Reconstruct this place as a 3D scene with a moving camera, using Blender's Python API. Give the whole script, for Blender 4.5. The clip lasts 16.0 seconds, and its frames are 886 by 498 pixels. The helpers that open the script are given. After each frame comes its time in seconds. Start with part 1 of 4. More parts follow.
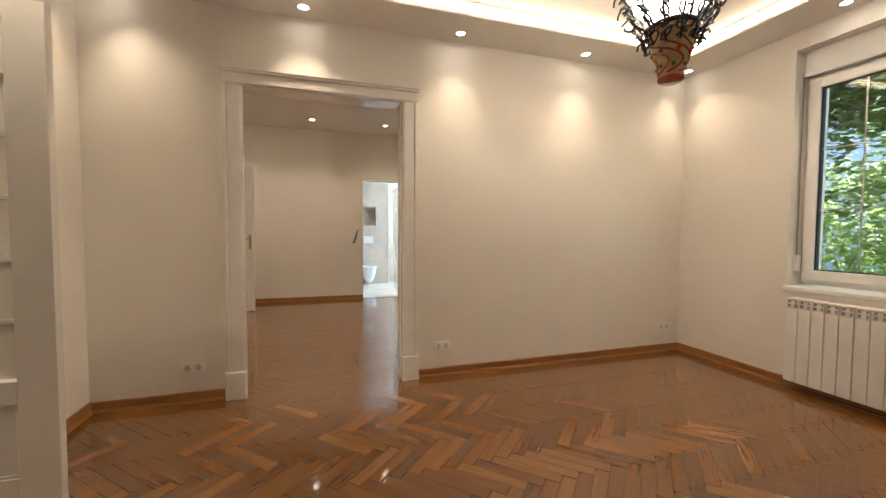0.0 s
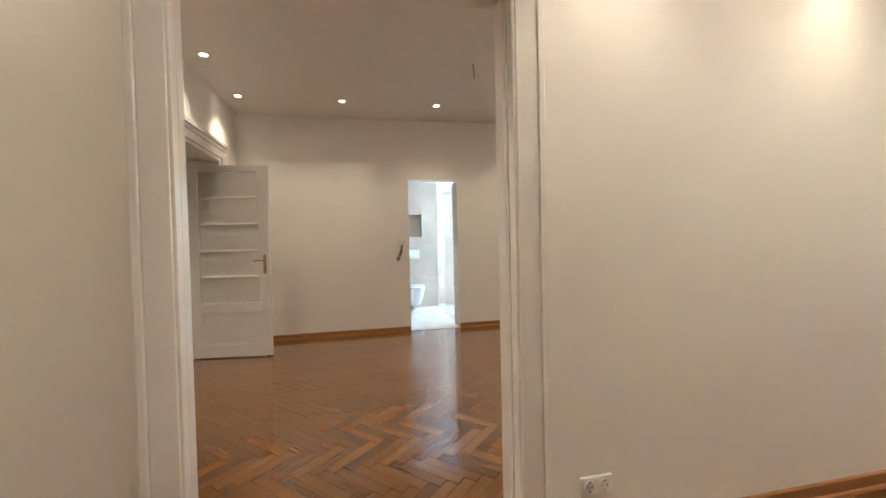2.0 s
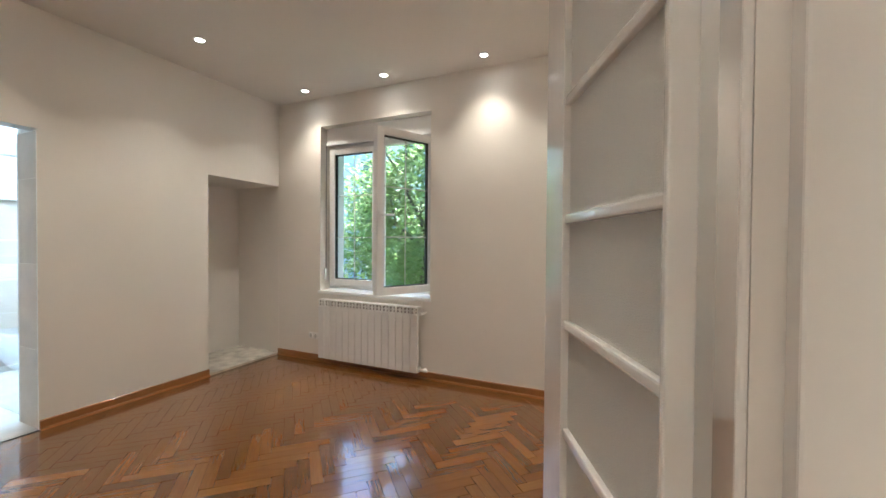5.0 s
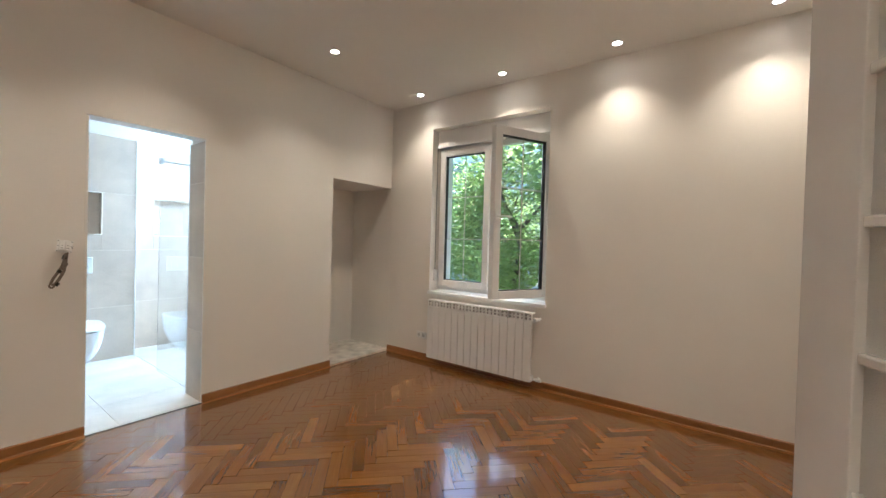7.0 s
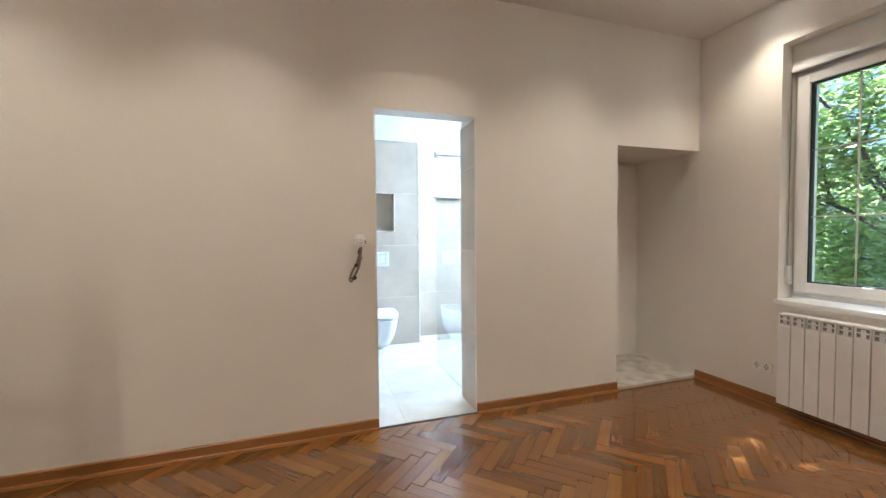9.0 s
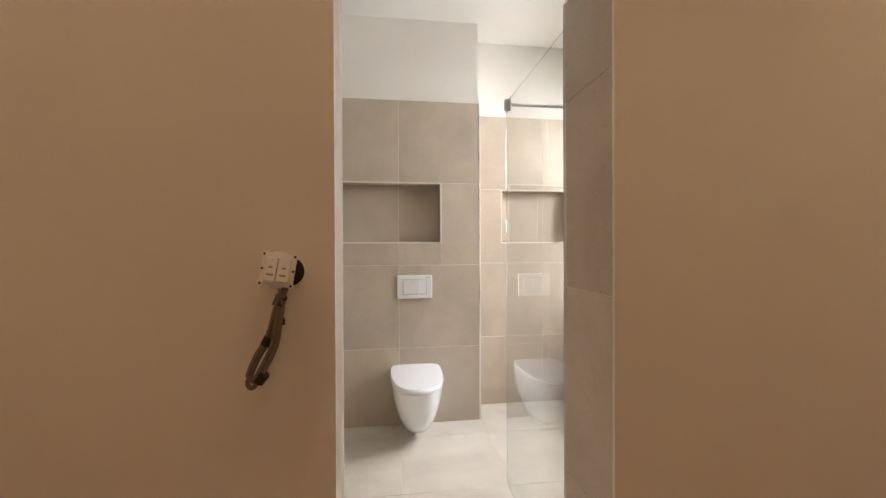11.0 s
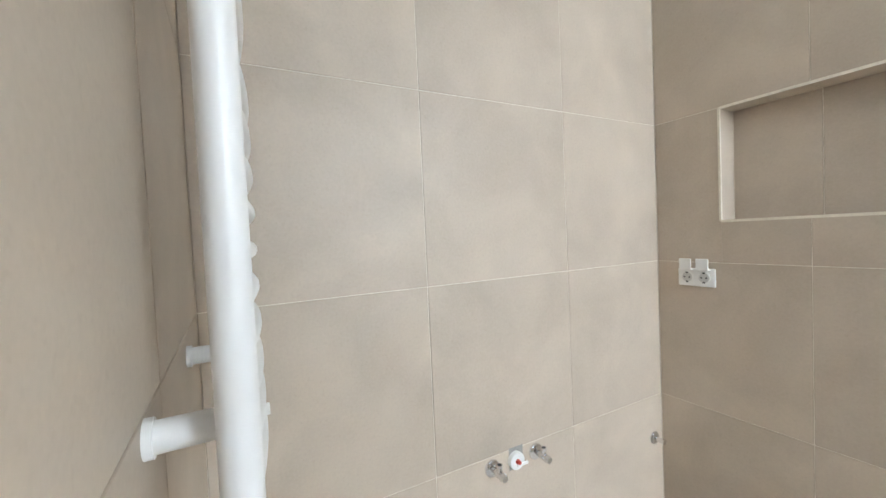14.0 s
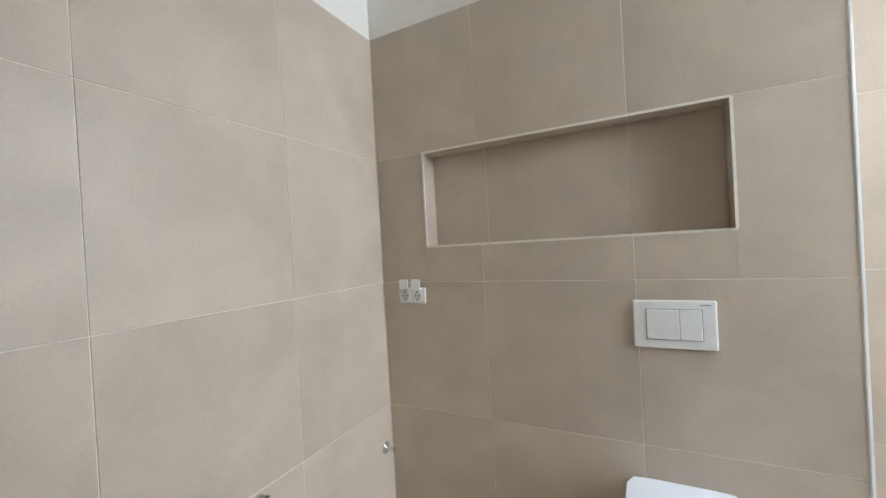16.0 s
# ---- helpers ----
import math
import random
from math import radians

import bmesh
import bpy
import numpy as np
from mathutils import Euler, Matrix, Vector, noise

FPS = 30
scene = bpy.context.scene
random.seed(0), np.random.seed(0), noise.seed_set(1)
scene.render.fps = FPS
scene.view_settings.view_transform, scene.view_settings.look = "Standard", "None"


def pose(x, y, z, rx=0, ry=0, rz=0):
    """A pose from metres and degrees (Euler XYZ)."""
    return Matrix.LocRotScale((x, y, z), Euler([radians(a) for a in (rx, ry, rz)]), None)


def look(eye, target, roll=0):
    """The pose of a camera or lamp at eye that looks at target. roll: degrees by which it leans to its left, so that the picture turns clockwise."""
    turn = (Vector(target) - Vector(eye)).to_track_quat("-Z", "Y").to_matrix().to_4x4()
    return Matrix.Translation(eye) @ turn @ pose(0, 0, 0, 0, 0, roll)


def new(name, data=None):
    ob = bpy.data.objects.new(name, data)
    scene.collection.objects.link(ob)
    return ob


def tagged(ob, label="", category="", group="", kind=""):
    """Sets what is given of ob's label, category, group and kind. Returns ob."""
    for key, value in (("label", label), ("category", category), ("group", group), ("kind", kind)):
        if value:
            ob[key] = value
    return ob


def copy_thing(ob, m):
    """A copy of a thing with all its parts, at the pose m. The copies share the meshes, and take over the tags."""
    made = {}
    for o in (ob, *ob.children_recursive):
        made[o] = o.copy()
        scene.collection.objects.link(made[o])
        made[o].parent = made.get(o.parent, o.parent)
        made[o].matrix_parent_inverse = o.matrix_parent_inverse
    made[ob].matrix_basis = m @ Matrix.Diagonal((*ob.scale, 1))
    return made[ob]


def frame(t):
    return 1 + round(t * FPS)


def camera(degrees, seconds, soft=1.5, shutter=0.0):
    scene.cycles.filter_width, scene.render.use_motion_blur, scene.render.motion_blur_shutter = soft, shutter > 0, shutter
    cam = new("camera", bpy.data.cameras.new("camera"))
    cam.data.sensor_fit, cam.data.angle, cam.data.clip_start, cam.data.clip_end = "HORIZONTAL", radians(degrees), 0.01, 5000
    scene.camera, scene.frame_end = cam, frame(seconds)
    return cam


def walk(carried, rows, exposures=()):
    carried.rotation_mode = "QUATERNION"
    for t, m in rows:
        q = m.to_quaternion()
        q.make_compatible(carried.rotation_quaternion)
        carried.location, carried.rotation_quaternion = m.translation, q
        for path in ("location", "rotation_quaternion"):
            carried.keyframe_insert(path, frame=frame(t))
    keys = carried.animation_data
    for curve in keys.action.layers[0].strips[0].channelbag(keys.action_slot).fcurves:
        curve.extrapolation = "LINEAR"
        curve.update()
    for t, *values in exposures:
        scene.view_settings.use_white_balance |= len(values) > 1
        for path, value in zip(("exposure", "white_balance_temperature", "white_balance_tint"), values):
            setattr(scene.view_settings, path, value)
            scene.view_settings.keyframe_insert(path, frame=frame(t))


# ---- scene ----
cam = camera(97.2, 16.0)
PATH = [
    (0, (0.326, 0.522, 1.2), (0.924, 2.428, 1.112), 0.3),
    (0.5, (0.304, 0.876, 1.203), (0.466, 2.867, 1.107), 0.3),
    (1, (0.296, 1.34, 1.223), (0.35, 3.338, 1.156), -0.0),
    (1.5, (0.36, 1.786, 1.231), (0.495, 3.781, 1.182), -0.7),
    (2, (0.373, 2.199, 1.254), (0.79, 4.155, 1.21), -1.3),
    (2.5, (0.354, 2.604, 1.279), (1.08, 4.467, 1.238), -1.9),
    (3, (0.416, 3.008, 1.294), (1.474, 4.704, 1.237), -2.5),
    (3.5, (0.45, 3.333, 1.308), (1.847, 4.763, 1.251), -1.9),
    (5.8, (0.438, 4.087, 1.335), (2.292, 4.839, 1.309), 0.9),
    (6, (0.418, 4.118, 1.336), (2.251, 4.919, 1.311), 1.0),
    (6.5, (0.401, 4.177, 1.333), (2.143, 5.159, 1.31), 1.3),
    (7, (0.378, 4.237, 1.327), (1.988, 5.424, 1.299), 1.6),
    (7.5, (0.361, 4.298, 1.324), (1.766, 5.72, 1.277), 1.6),
    (8, (0.391, 4.429, 1.304), (1.5, 6.092, 1.233), 1.2),
    (8.5, (0.529, 4.692, 1.313), (1.343, 6.517, 1.232), 0.4),
    (9, (0.667, 5.05, 1.278), (1.289, 6.949, 1.205), -0.5),
    (11.5, (1.249, 7.007, 1.295), (1.287, 9.007, 1.287), 0.0),
    (12, (1.275, 7.281, 1.284), (0.957, 9.254, 1.236), 0.0),
    (12.5, (1.236, 7.475, 1.294), (0.459, 9.316, 1.229), -0.2),
    (12.7, (1.218, 7.546, 1.310), (0.230, 9.283, 1.225), -0.7),
    (12.9, (1.209, 7.622, 1.277), (0.017, 9.227, 1.213), -0.7),
    (13, (1.212, 7.654, 1.273), (-0.101, 9.161, 1.209), -0.8),
    (13.2, (1.212, 7.720, 1.282), (-0.286, 9.043, 1.216), -1.1),
    (13.5, (1.197, 7.779, 1.299), (-0.471, 8.879, 1.226), -1.6),
    (14, (1.194, 7.833, 1.317), (-0.564, 8.784, 1.247), -2.6),
    (14.5, (1.212, 7.893, 1.309), (-0.467, 8.978, 1.269), -3.3),
    (15, (1.246, 7.949, 1.314), (-0.256, 9.27, 1.292), -3.7),
    (15.5, (1.253, 7.967, 1.314), (0.021, 9.543, 1.316), -3.3),
    (16, (1.269, 7.934, 1.322), (0.351, 9.711, 1.308), -3.3),
]
# exposure follows the walk from the warm rooms into the bright bathroom
walk(cam, [(t, look(eye, target, roll)) for t, eye, target, roll in PATH],
     exposures=[(0, 2.5, 6250, 11), (0.8, 2.75, 5850, 10), (3, 2.62, 5700, 9), (6, 2.85, 5150, 8), (7.5, 2.6, 5550, 10), (9.2, 2.78, 5450, 10), (11.3, 1.6, 8700, 29), (12, 1.75, 7900, 27), (12.5, 1.4, 8700, 30), (13, 1.4, 8600, 28), (13.5, 1.72, 7400, 20), (14, 1.9, 7200, 20), (15, 1.8, 7100, 21), (16, 1.55, 7200, 21)])

# ---- world and lights ----
SUN_DIR = Vector((-0.46, -0.05, -0.85)).normalized()
world = bpy.data.worlds.new("world")
scene.world = world
world.use_nodes = True
sky = world.node_tree.nodes.new("ShaderNodeTexSky")
sky.sky_type, sky.sun_disc = "NISHITA", False
sky.sun_elevation = math.asin(-SUN_DIR.z)
sky.sun_rotation = math.atan2(-SUN_DIR.x, -SUN_DIR.y)
world.node_tree.links.new(sky.outputs[0], world.node_tree.nodes["Background"].inputs[0])
world.node_tree.nodes["Background"].inputs[1].default_value = 0.15
sun = new("sun", bpy.data.lights.new("sun", "SUN"))
sun.data.energy, sun.data.angle, sun.data.color = 5.0, radians(0.5), (1, 0.95, 0.88)
sun.rotation_euler = SUN_DIR.to_track_quat("-Z", "Y").to_euler()

WARM = (1.0, 0.80, 0.56)
SPOT_W = 10.0


def spot(x, y, z, watts=SPOT_W, cone=148, aim=(0, 0)):
    ob = new("downlight_lamp", bpy.data.lights.new("downlight_lamp", "SPOT"))
    ob.data.energy, ob.data.color, ob.data.spot_size, ob.data.spot_blend = watts, WARM, radians(cone), 1.0
    ob.data.shadow_soft_size = 0.03
    ob.location = (x, y, z)
    ob.rotation_euler = Vector((*aim, -1)).to_track_quat("-Z", "Y").to_euler()


def sky_window(name, x, y, z, w, h, watts, tilt):
    ob = new(name, bpy.data.lights.new(name, "AREA"))
    ob.data.shape, ob.data.size, ob.data.size_y, ob.data.energy, ob.data.color = "RECTANGLE", w, h, watts, (0.62, 0.83, 1.0)
    ob.matrix_world = Matrix.Translation((x, y, z)) @ Euler((0, radians(90 - tilt), 0)).to_matrix().to_4x4()


# skylight that enters at the bathroom window
sky_window("sky_light", 3.62, 9.06, 1.95, 1.4, 1.1, 38, 33)

# ---- materials ----


def material(name, color, rough=0.5, metal=0.0, var=0.08, scale=8.0, bump=0.0, bscale=300.0, coat=0.0, spec=0.5):
    m = bpy.data.materials.new(name)
    m.use_nodes = True
    nt = m.node_tree
    b = nt.nodes["Principled BSDF"]
    b.inputs["Roughness"].default_value, b.inputs["Metallic"].default_value = rough, metal
    b.inputs["Coat Weight"].default_value, b.inputs["Specular IOR Level"].default_value = coat, spec
    tc = nt.nodes.new("ShaderNodeTexCoord")
    n = nt.nodes.new("ShaderNodeTexNoise")
    n.inputs["Scale"].default_value, n.inputs["Detail"].default_value = scale, 6
    nt.links.new(tc.outputs["Object"], n.inputs["Vector"])
    r = nt.nodes.new("ShaderNodeMapRange")
    r.inputs[1].default_value, r.inputs[2].default_value = 0.3, 0.7
    r.inputs[3].default_value, r.inputs[4].default_value = 1 - var, 1 + var
    nt.links.new(n.outputs[0], r.inputs[0])
    mix = nt.nodes.new("ShaderNodeVectorMath")
    mix.operation = "SCALE"
    mix.inputs[0].default_value = color
    nt.links.new(r.outputs[0], mix.inputs["Scale"])
    nt.links.new(mix.outputs[0], b.inputs["Base Color"])
    if bump:
        n2 = nt.nodes.new("ShaderNodeTexNoise")
        n2.inputs["Scale"].default_value, n2.inputs["Detail"].default_value = bscale, 3
        nt.links.new(tc.outputs["Object"], n2.inputs["Vector"])
        bp = nt.nodes.new("ShaderNodeBump")
        bp.inputs["Strength"].default_value, bp.inputs["Distance"].default_value = bump, 0.002
        nt.links.new(n2.outputs[0], bp.inputs["Height"])
        nt.links.new(bp.outputs[0], b.inputs["Normal"])
    return m


def piece_random(nt):
    """A value of its own for each piece, single or joined."""
    oi, ge = nt.nodes.new("ShaderNodeObjectInfo"), nt.nodes.new("ShaderNodeNewGeometry")
    add, fr = nt.nodes.new("ShaderNodeMath"), nt.nodes.new("ShaderNodeMath")
    add.operation, fr.operation = "ADD", "FRACT"
    nt.links.new(oi.outputs["Random"], add.inputs[0])
    nt.links.new(ge.outputs["Random Per Island"], add.inputs[1])
    nt.links.new(add.outputs[0], fr.inputs[0])
    return fr.outputs[0]


def oak(name, lo, mid, hi, rough, coat):
    m = bpy.data.materials.new(name)
    m.use_nodes = True
    nt = m.node_tree
    b = nt.nodes["Principled BSDF"]
    rnd = piece_random(nt)
    uv = nt.nodes.new("ShaderNodeUVMap")
    off = nt.nodes.new("ShaderNodeVectorMath")
    off.operation = "MULTIPLY_ADD"
    off.inputs[1].default_value = (1, 1, 1)
    comb = nt.nodes.new("ShaderNodeCombineXYZ")
    mul = nt.nodes.new("ShaderNodeMath")
    mul.operation = "MULTIPLY"
    mul.inputs[1].default_value = 37.0
    nt.links.new(rnd, mul.inputs[0])
    nt.links.new(mul.outputs[0], comb.inputs[0])
    nt.links.new(mul.outputs[0], comb.inputs[2])
    nt.links.new(uv.outputs[0], off.inputs[0])
    nt.links.new(comb.outputs[0], off.inputs[2])
    st = nt.nodes.new("ShaderNodeMapping")
    st.inputs["Scale"].default_value = (6, 90, 6)
    nt.links.new(off.outputs[0], st.inputs[0])
    grain = nt.nodes.new("ShaderNodeTexNoise")
    grain.inputs["Scale"].default_value, grain.inputs["Detail"].default_value, grain.inputs["Distortion"].default_value = 1.0, 5, 0.6
    nt.links.new(st.outputs[0], grain.inputs["Vector"])
    ramp = nt.nodes.new("ShaderNodeValToRGB")
    e = ramp.color_ramp.elements
    e[0].position, e[0].color = 0.0, (*lo, 1)
    e[1].position, e[1].color = 1.0, (*hi, 1)
    k = e.new(0.5)
    k.color = (*mid, 1)
    mixv = nt.nodes.new("ShaderNodeMath")
    mixv.operation = "MULTIPLY_ADD"
    mixv.inputs[1].default_value = 0.44
    sc = nt.nodes.new("ShaderNodeMath")
    sc.operation = "MULTIPLY"
    sc.inputs[1].default_value = 0.42
    nt.links.new(grain.outputs[0], sc.inputs[0])
    nt.links.new(rnd, mixv.inputs[0])
    nt.links.new(sc.outputs[0], mixv.inputs[2])
    nt.links.new(mixv.outputs[0], ramp.inputs[0])
    nt.links.new(ramp.outputs[0], b.inputs["Base Color"])
    rr = nt.nodes.new("ShaderNodeMapRange")
    rr.inputs[3].default_value, rr.inputs[4].default_value = rough - 0.04, rough + 0.08
    nt.links.new(grain.outputs[0], rr.inputs[0])
    nt.links.new(rr.outputs[0], b.inputs["Roughness"])
    b.inputs["Coat Weight"].default_value, b.inputs["Coat Roughness"].default_value = coat, 0.07
    bp = nt.nodes.new("ShaderNodeBump")
    bp.inputs["Strength"].default_value, bp.inputs["Distance"].default_value = 0.12, 0.0006
    nt.links.new(grain.outputs[0], bp.inputs["Height"])
    nt.links.new(bp.outputs[0], b.inputs["Normal"])
    return m


def stone_tile(name, color, rough, fleck=0.08):
    m = bpy.data.materials.new(name)
    m.use_nodes = True
    nt = m.node_tree
    b = nt.nodes["Principled BSDF"]
    b.inputs["Roughness"].default_value = rough
    rnd = piece_random(nt)
    ge = nt.nodes.new("ShaderNodeNewGeometry")
    add = nt.nodes.new("ShaderNodeVectorMath")
    nt.links.new(ge.outputs["Position"], add.inputs[0])
    mul = nt.nodes.new("ShaderNodeMath")
    mul.operation = "MULTIPLY"
    mul.inputs[1].default_value = 23.0
    nt.links.new(rnd, mul.inputs[0])
    nt.links.new(mul.outputs[0], add.inputs[1])
    big, fine = nt.nodes.new("ShaderNodeTexNoise"), nt.nodes.new("ShaderNodeTexNoise")
    big.inputs["Scale"].default_value, big.inputs["Detail"].default_value, big.inputs["Distortion"].default_value = 3.2, 7, 0.4
    fine.inputs["Scale"].default_value, fine.inputs["Detail"].default_value = 120, 4
    for n in (big, fine):
        nt.links.new(add.outputs[0], n.inputs["Vector"])
    v = nt.nodes.new("ShaderNodeMath")
    v.operation = "MULTIPLY_ADD"
    v.inputs[1].default_value = 0.25
    nt.links.new(fine.outputs[0], v.inputs[0])
    nt.links.new(big.outputs[0], v.inputs[2])
    v2 = nt.nodes.new("ShaderNodeMath")
    v2.operation = "MULTIPLY_ADD"
    v2.inputs[1].default_value = 0.12
    nt.links.new(rnd, v2.inputs[0])
    nt.links.new(v.outputs[0], v2.inputs[2])
    ramp = nt.nodes.new("ShaderNodeValToRGB")
    e = ramp.color_ramp.elements
    e[0].position, e[0].color = 0.35, (*[c * 0.80 for c in color], 1)
    e[1].position, e[1].color = 0.95, (*[c * 1.16 for c in color], 1)
    nt.links.new(v2.outputs[0], ramp.inputs[0])
    # sparse brownish flecks of the stone print
    fl, fr = nt.nodes.new("ShaderNodeTexNoise"), nt.nodes.new("ShaderNodeMapRange")
    fl.inputs["Scale"].default_value, fl.inputs["Detail"].default_value, fl.inputs["Distortion"].default_value = 110, 1, 0.0
    nt.links.new(add.outputs[0], fl.inputs["Vector"])
    fr.inputs[1].default_value, fr.inputs[2].default_value, fr.inputs[3].default_value, fr.inputs[4].default_value = 0.61, 0.72, 0.0, fleck
    nt.links.new(fl.outputs[0], fr.inputs[0])
    fm = nt.nodes.new("ShaderNodeMix")
    fm.data_type = "RGBA"
    nt.links.new(fr.outputs[0], fm.inputs[0])
    nt.links.new(ramp.outputs[0], fm.inputs[6])
    fm.inputs[7].default_value = (*[c * k for c, k in zip(color, (0.62, 0.52, 0.42))], 1)
    nt.links.new(fm.outputs[2], b.inputs["Base Color"])
    bp = nt.nodes.new("ShaderNodeBump")
    bp.inputs["Strength"].default_value, bp.inputs["Distance"].default_value = 0.15, 0.001
    nt.links.new(fine.outputs[0], bp.inputs["Height"])
    nt.links.new(bp.outputs[0], b.inputs["Normal"])
    return m


def glow(name, color, strength):
    m = bpy.data.materials.new(name)
    m.use_nodes = True
    b = m.node_tree.nodes["Principled BSDF"]
    b.inputs["Base Color"].default_value = (*color, 1)
    b.inputs["Emission Color"].default_value, b.inputs["Emission Strength"].default_value = (*color, 1), strength
    return m


def glass(name, rough=0.0, color=(1, 1, 1)):
    m = bpy.data.materials.new(name)
    m.use_nodes = True
    b = m.node_tree.nodes["Principled BSDF"]
    b.inputs["Base Color"].default_value = (*color, 1)
    b.inputs["Transmission Weight"].default_value, b.inputs["Roughness"].default_value, b.inputs["IOR"].default_value = 1, rough, 1.45
    return m


PAINT = material("wall_paint", (0.80, 0.76, 0.70), 0.6, var=0.025, scale=1.5, bump=0.12, bscale=220)
CEIL = material("ceiling_paint", (0.74, 0.71, 0.66), 0.7, var=0.02, scale=1.2, bump=0.1, bscale=200)
GLOSS = material("gloss_white_paint", (0.82, 0.80, 0.76), 0.16, var=0.03, scale=6, bump=0.05, bscale=60, coat=0.4)
PVC = material("white_pvc", (0.84, 0.84, 0.83), 0.3, var=0.02, scale=4)
ENAMEL = material("white_enamel", (0.82, 0.81, 0.79), 0.28, var=0.03, scale=5)
CERAMIC = material("white_ceramic", (0.85, 0.87, 0.90), 0.06, var=0.01, scale=3, coat=0.6)
PLASTIC = material("white_plastic", (0.82, 0.81, 0.78), 0.35, var=0.03, scale=30)
GREYPL = material("grey_plastic", (0.30, 0.29, 0.27), 0.5, var=0.08, scale=40)
WELL_SHADE = material("socket_well_shade", (0.60, 0.59, 0.56), 0.4, var=0.05, scale=40)
BARS = material("beige_glazing_bar", (0.50, 0.45, 0.37), 0.4, var=0.05, scale=30)
BLACK = material("black_plastic", (0.012, 0.011, 0.010), 0.5, var=0.2, scale=40)
CHROME = material("chrome", (0.75, 0.75, 0.77), 0.08, metal=1.0, var=0.03, scale=20)
BRASS = material("aged_brass", (0.38, 0.28, 0.13), 0.3, metal=1.0, var=0.2, scale=40)
ALU = material("satin_aluminium", (0.60, 0.60, 0.61), 0.5, metal=0.15, var=0.03, scale=30)
STEEL = material("brushed_steel", (0.55, 0.55, 0.56), 0.28, metal=1.0, var=0.08, scale=50)
CABLE = material("cable_sheath", (0.20, 0.15, 0.115), 0.55, var=0.12, scale=60)
GROUT = material("grout", (0.80, 0.74, 0.64), 0.8, var=0.08, scale=60)
CEMENT = material("bare_cement", (0.50, 0.47, 0.41), 0.9, var=0.25, scale=9, bump=0.6, bscale=60)
SUB = material("dark_joint", (0.10, 0.045, 0.015), 0.7, var=0.2, scale=20)
DARKBROWN = material("dark_brown", (0.055, 0.030, 0.017), 0.45, var=0.3, scale=12)
TEAL = material("teal_film", (0.03, 0.16, 0.19), 0.3, var=0.2, scale=30)
RED = material("red_plastic", (0.5, 0.05, 0.03), 0.4)
CREAM = material("cream_glaze", (0.50, 0.36, 0.17), 0.2, var=0.2, scale=25, coat=0.5)
CRIMSON = material("crimson_glaze", (0.32, 0.05, 0.02), 0.2, var=0.25, scale=30, coat=0.5)
MOSS = material("green_glaze", (0.08, 0.12, 0.03), 0.2, var=0.2, scale=30, coat=0.5)
IRON = material("black_iron", (0.02, 0.017, 0.015), 0.4, metal=0.6, var=0.3, scale=40)
PARQUET = oak("oak_parquet", (0.070, 0.025, 0.004), (0.168, 0.066, 0.011), (0.315, 0.143, 0.034), 0.20, 0.8)
SKIRT = oak("oak_skirting", (0.23, 0.095, 0.024), (0.28, 0.12, 0.032), (0.33, 0.15, 0.044), 0.3, 0.3)
TILE = stone_tile("beige_porcelain", (0.53, 0.435, 0.345), 0.5)
JTILE = stone_tile("flecked_porcelain", (0.53, 0.435, 0.345), 0.5, 0.28)
FTILE = stone_tile("floor_porcelain", (0.64, 0.59, 0.52), 0.16)
HTILE = material("hall_tile", (0.55, 0.50, 0.42), 0.3, var=0.08, scale=3)
LED = glow("led_strip", (1.0, 0.82, 0.58), 1.6)
LENS = glow("lamp_lens", (1.0, 0.88, 0.70), 8.0)
MILK = glow("milk_glass", (1.0, 0.90, 0.74), 2.6)
PANE = glass("window_glass")
SHOWER = glass("shower_glass", 0.0, (0.97, 0.99, 0.98))
FROST = glass("rippled_glass", 0.4, (0.80, 0.78, 0.73))
FROST.node_tree.nodes["Principled BSDF"].inputs["Transmission Weight"].default_value = 0.6
_nt = FROST.node_tree
_n = _nt.nodes.new("ShaderNodeTexVoronoi")
_n.inputs["Scale"].default_value = 120
_b = _nt.nodes.new("ShaderNodeBump")
_b.inputs["Strength"].default_value, _b.inputs["Distance"].default_value = 0.5, 0.002
_nt.links.new(_n.outputs[0], _b.inputs["Height"])
_nt.links.new(_b.outputs[0], _nt.nodes["Principled BSDF"].inputs["Normal"])


def leaf_material():
    m = material("leaf", (0.11, 0.19, 0.035), 0.45, var=0.5, scale=2.0)
    nt = m.node_tree
    b, out = nt.nodes["Principled BSDF"], nt.nodes["Material Output"]
    rnd = piece_random(nt)
    ramp = nt.nodes.new("ShaderNodeValToRGB")
    e = ramp.color_ramp.elements
    e[0].color, e[1].color = (0.16, 0.28, 0.06, 1), (0.44, 0.54, 0.20, 1)
    nt.links.new(rnd, ramp.inputs[0])
    tr, mix = nt.nodes.new("ShaderNodeBsdfTranslucent"), nt.nodes.new("ShaderNodeMixShader")
    nt.links.new(ramp.outputs[0], tr.inputs["Color"])
    mix.inputs[0].default_value = 0.55
    nt.links.new(b.outputs[0], mix.inputs[1])
    nt.links.new(tr.outputs[0], mix.inputs[2])
    nt.links.new(mix.outputs[0], out.inputs["Surface"])
    return m


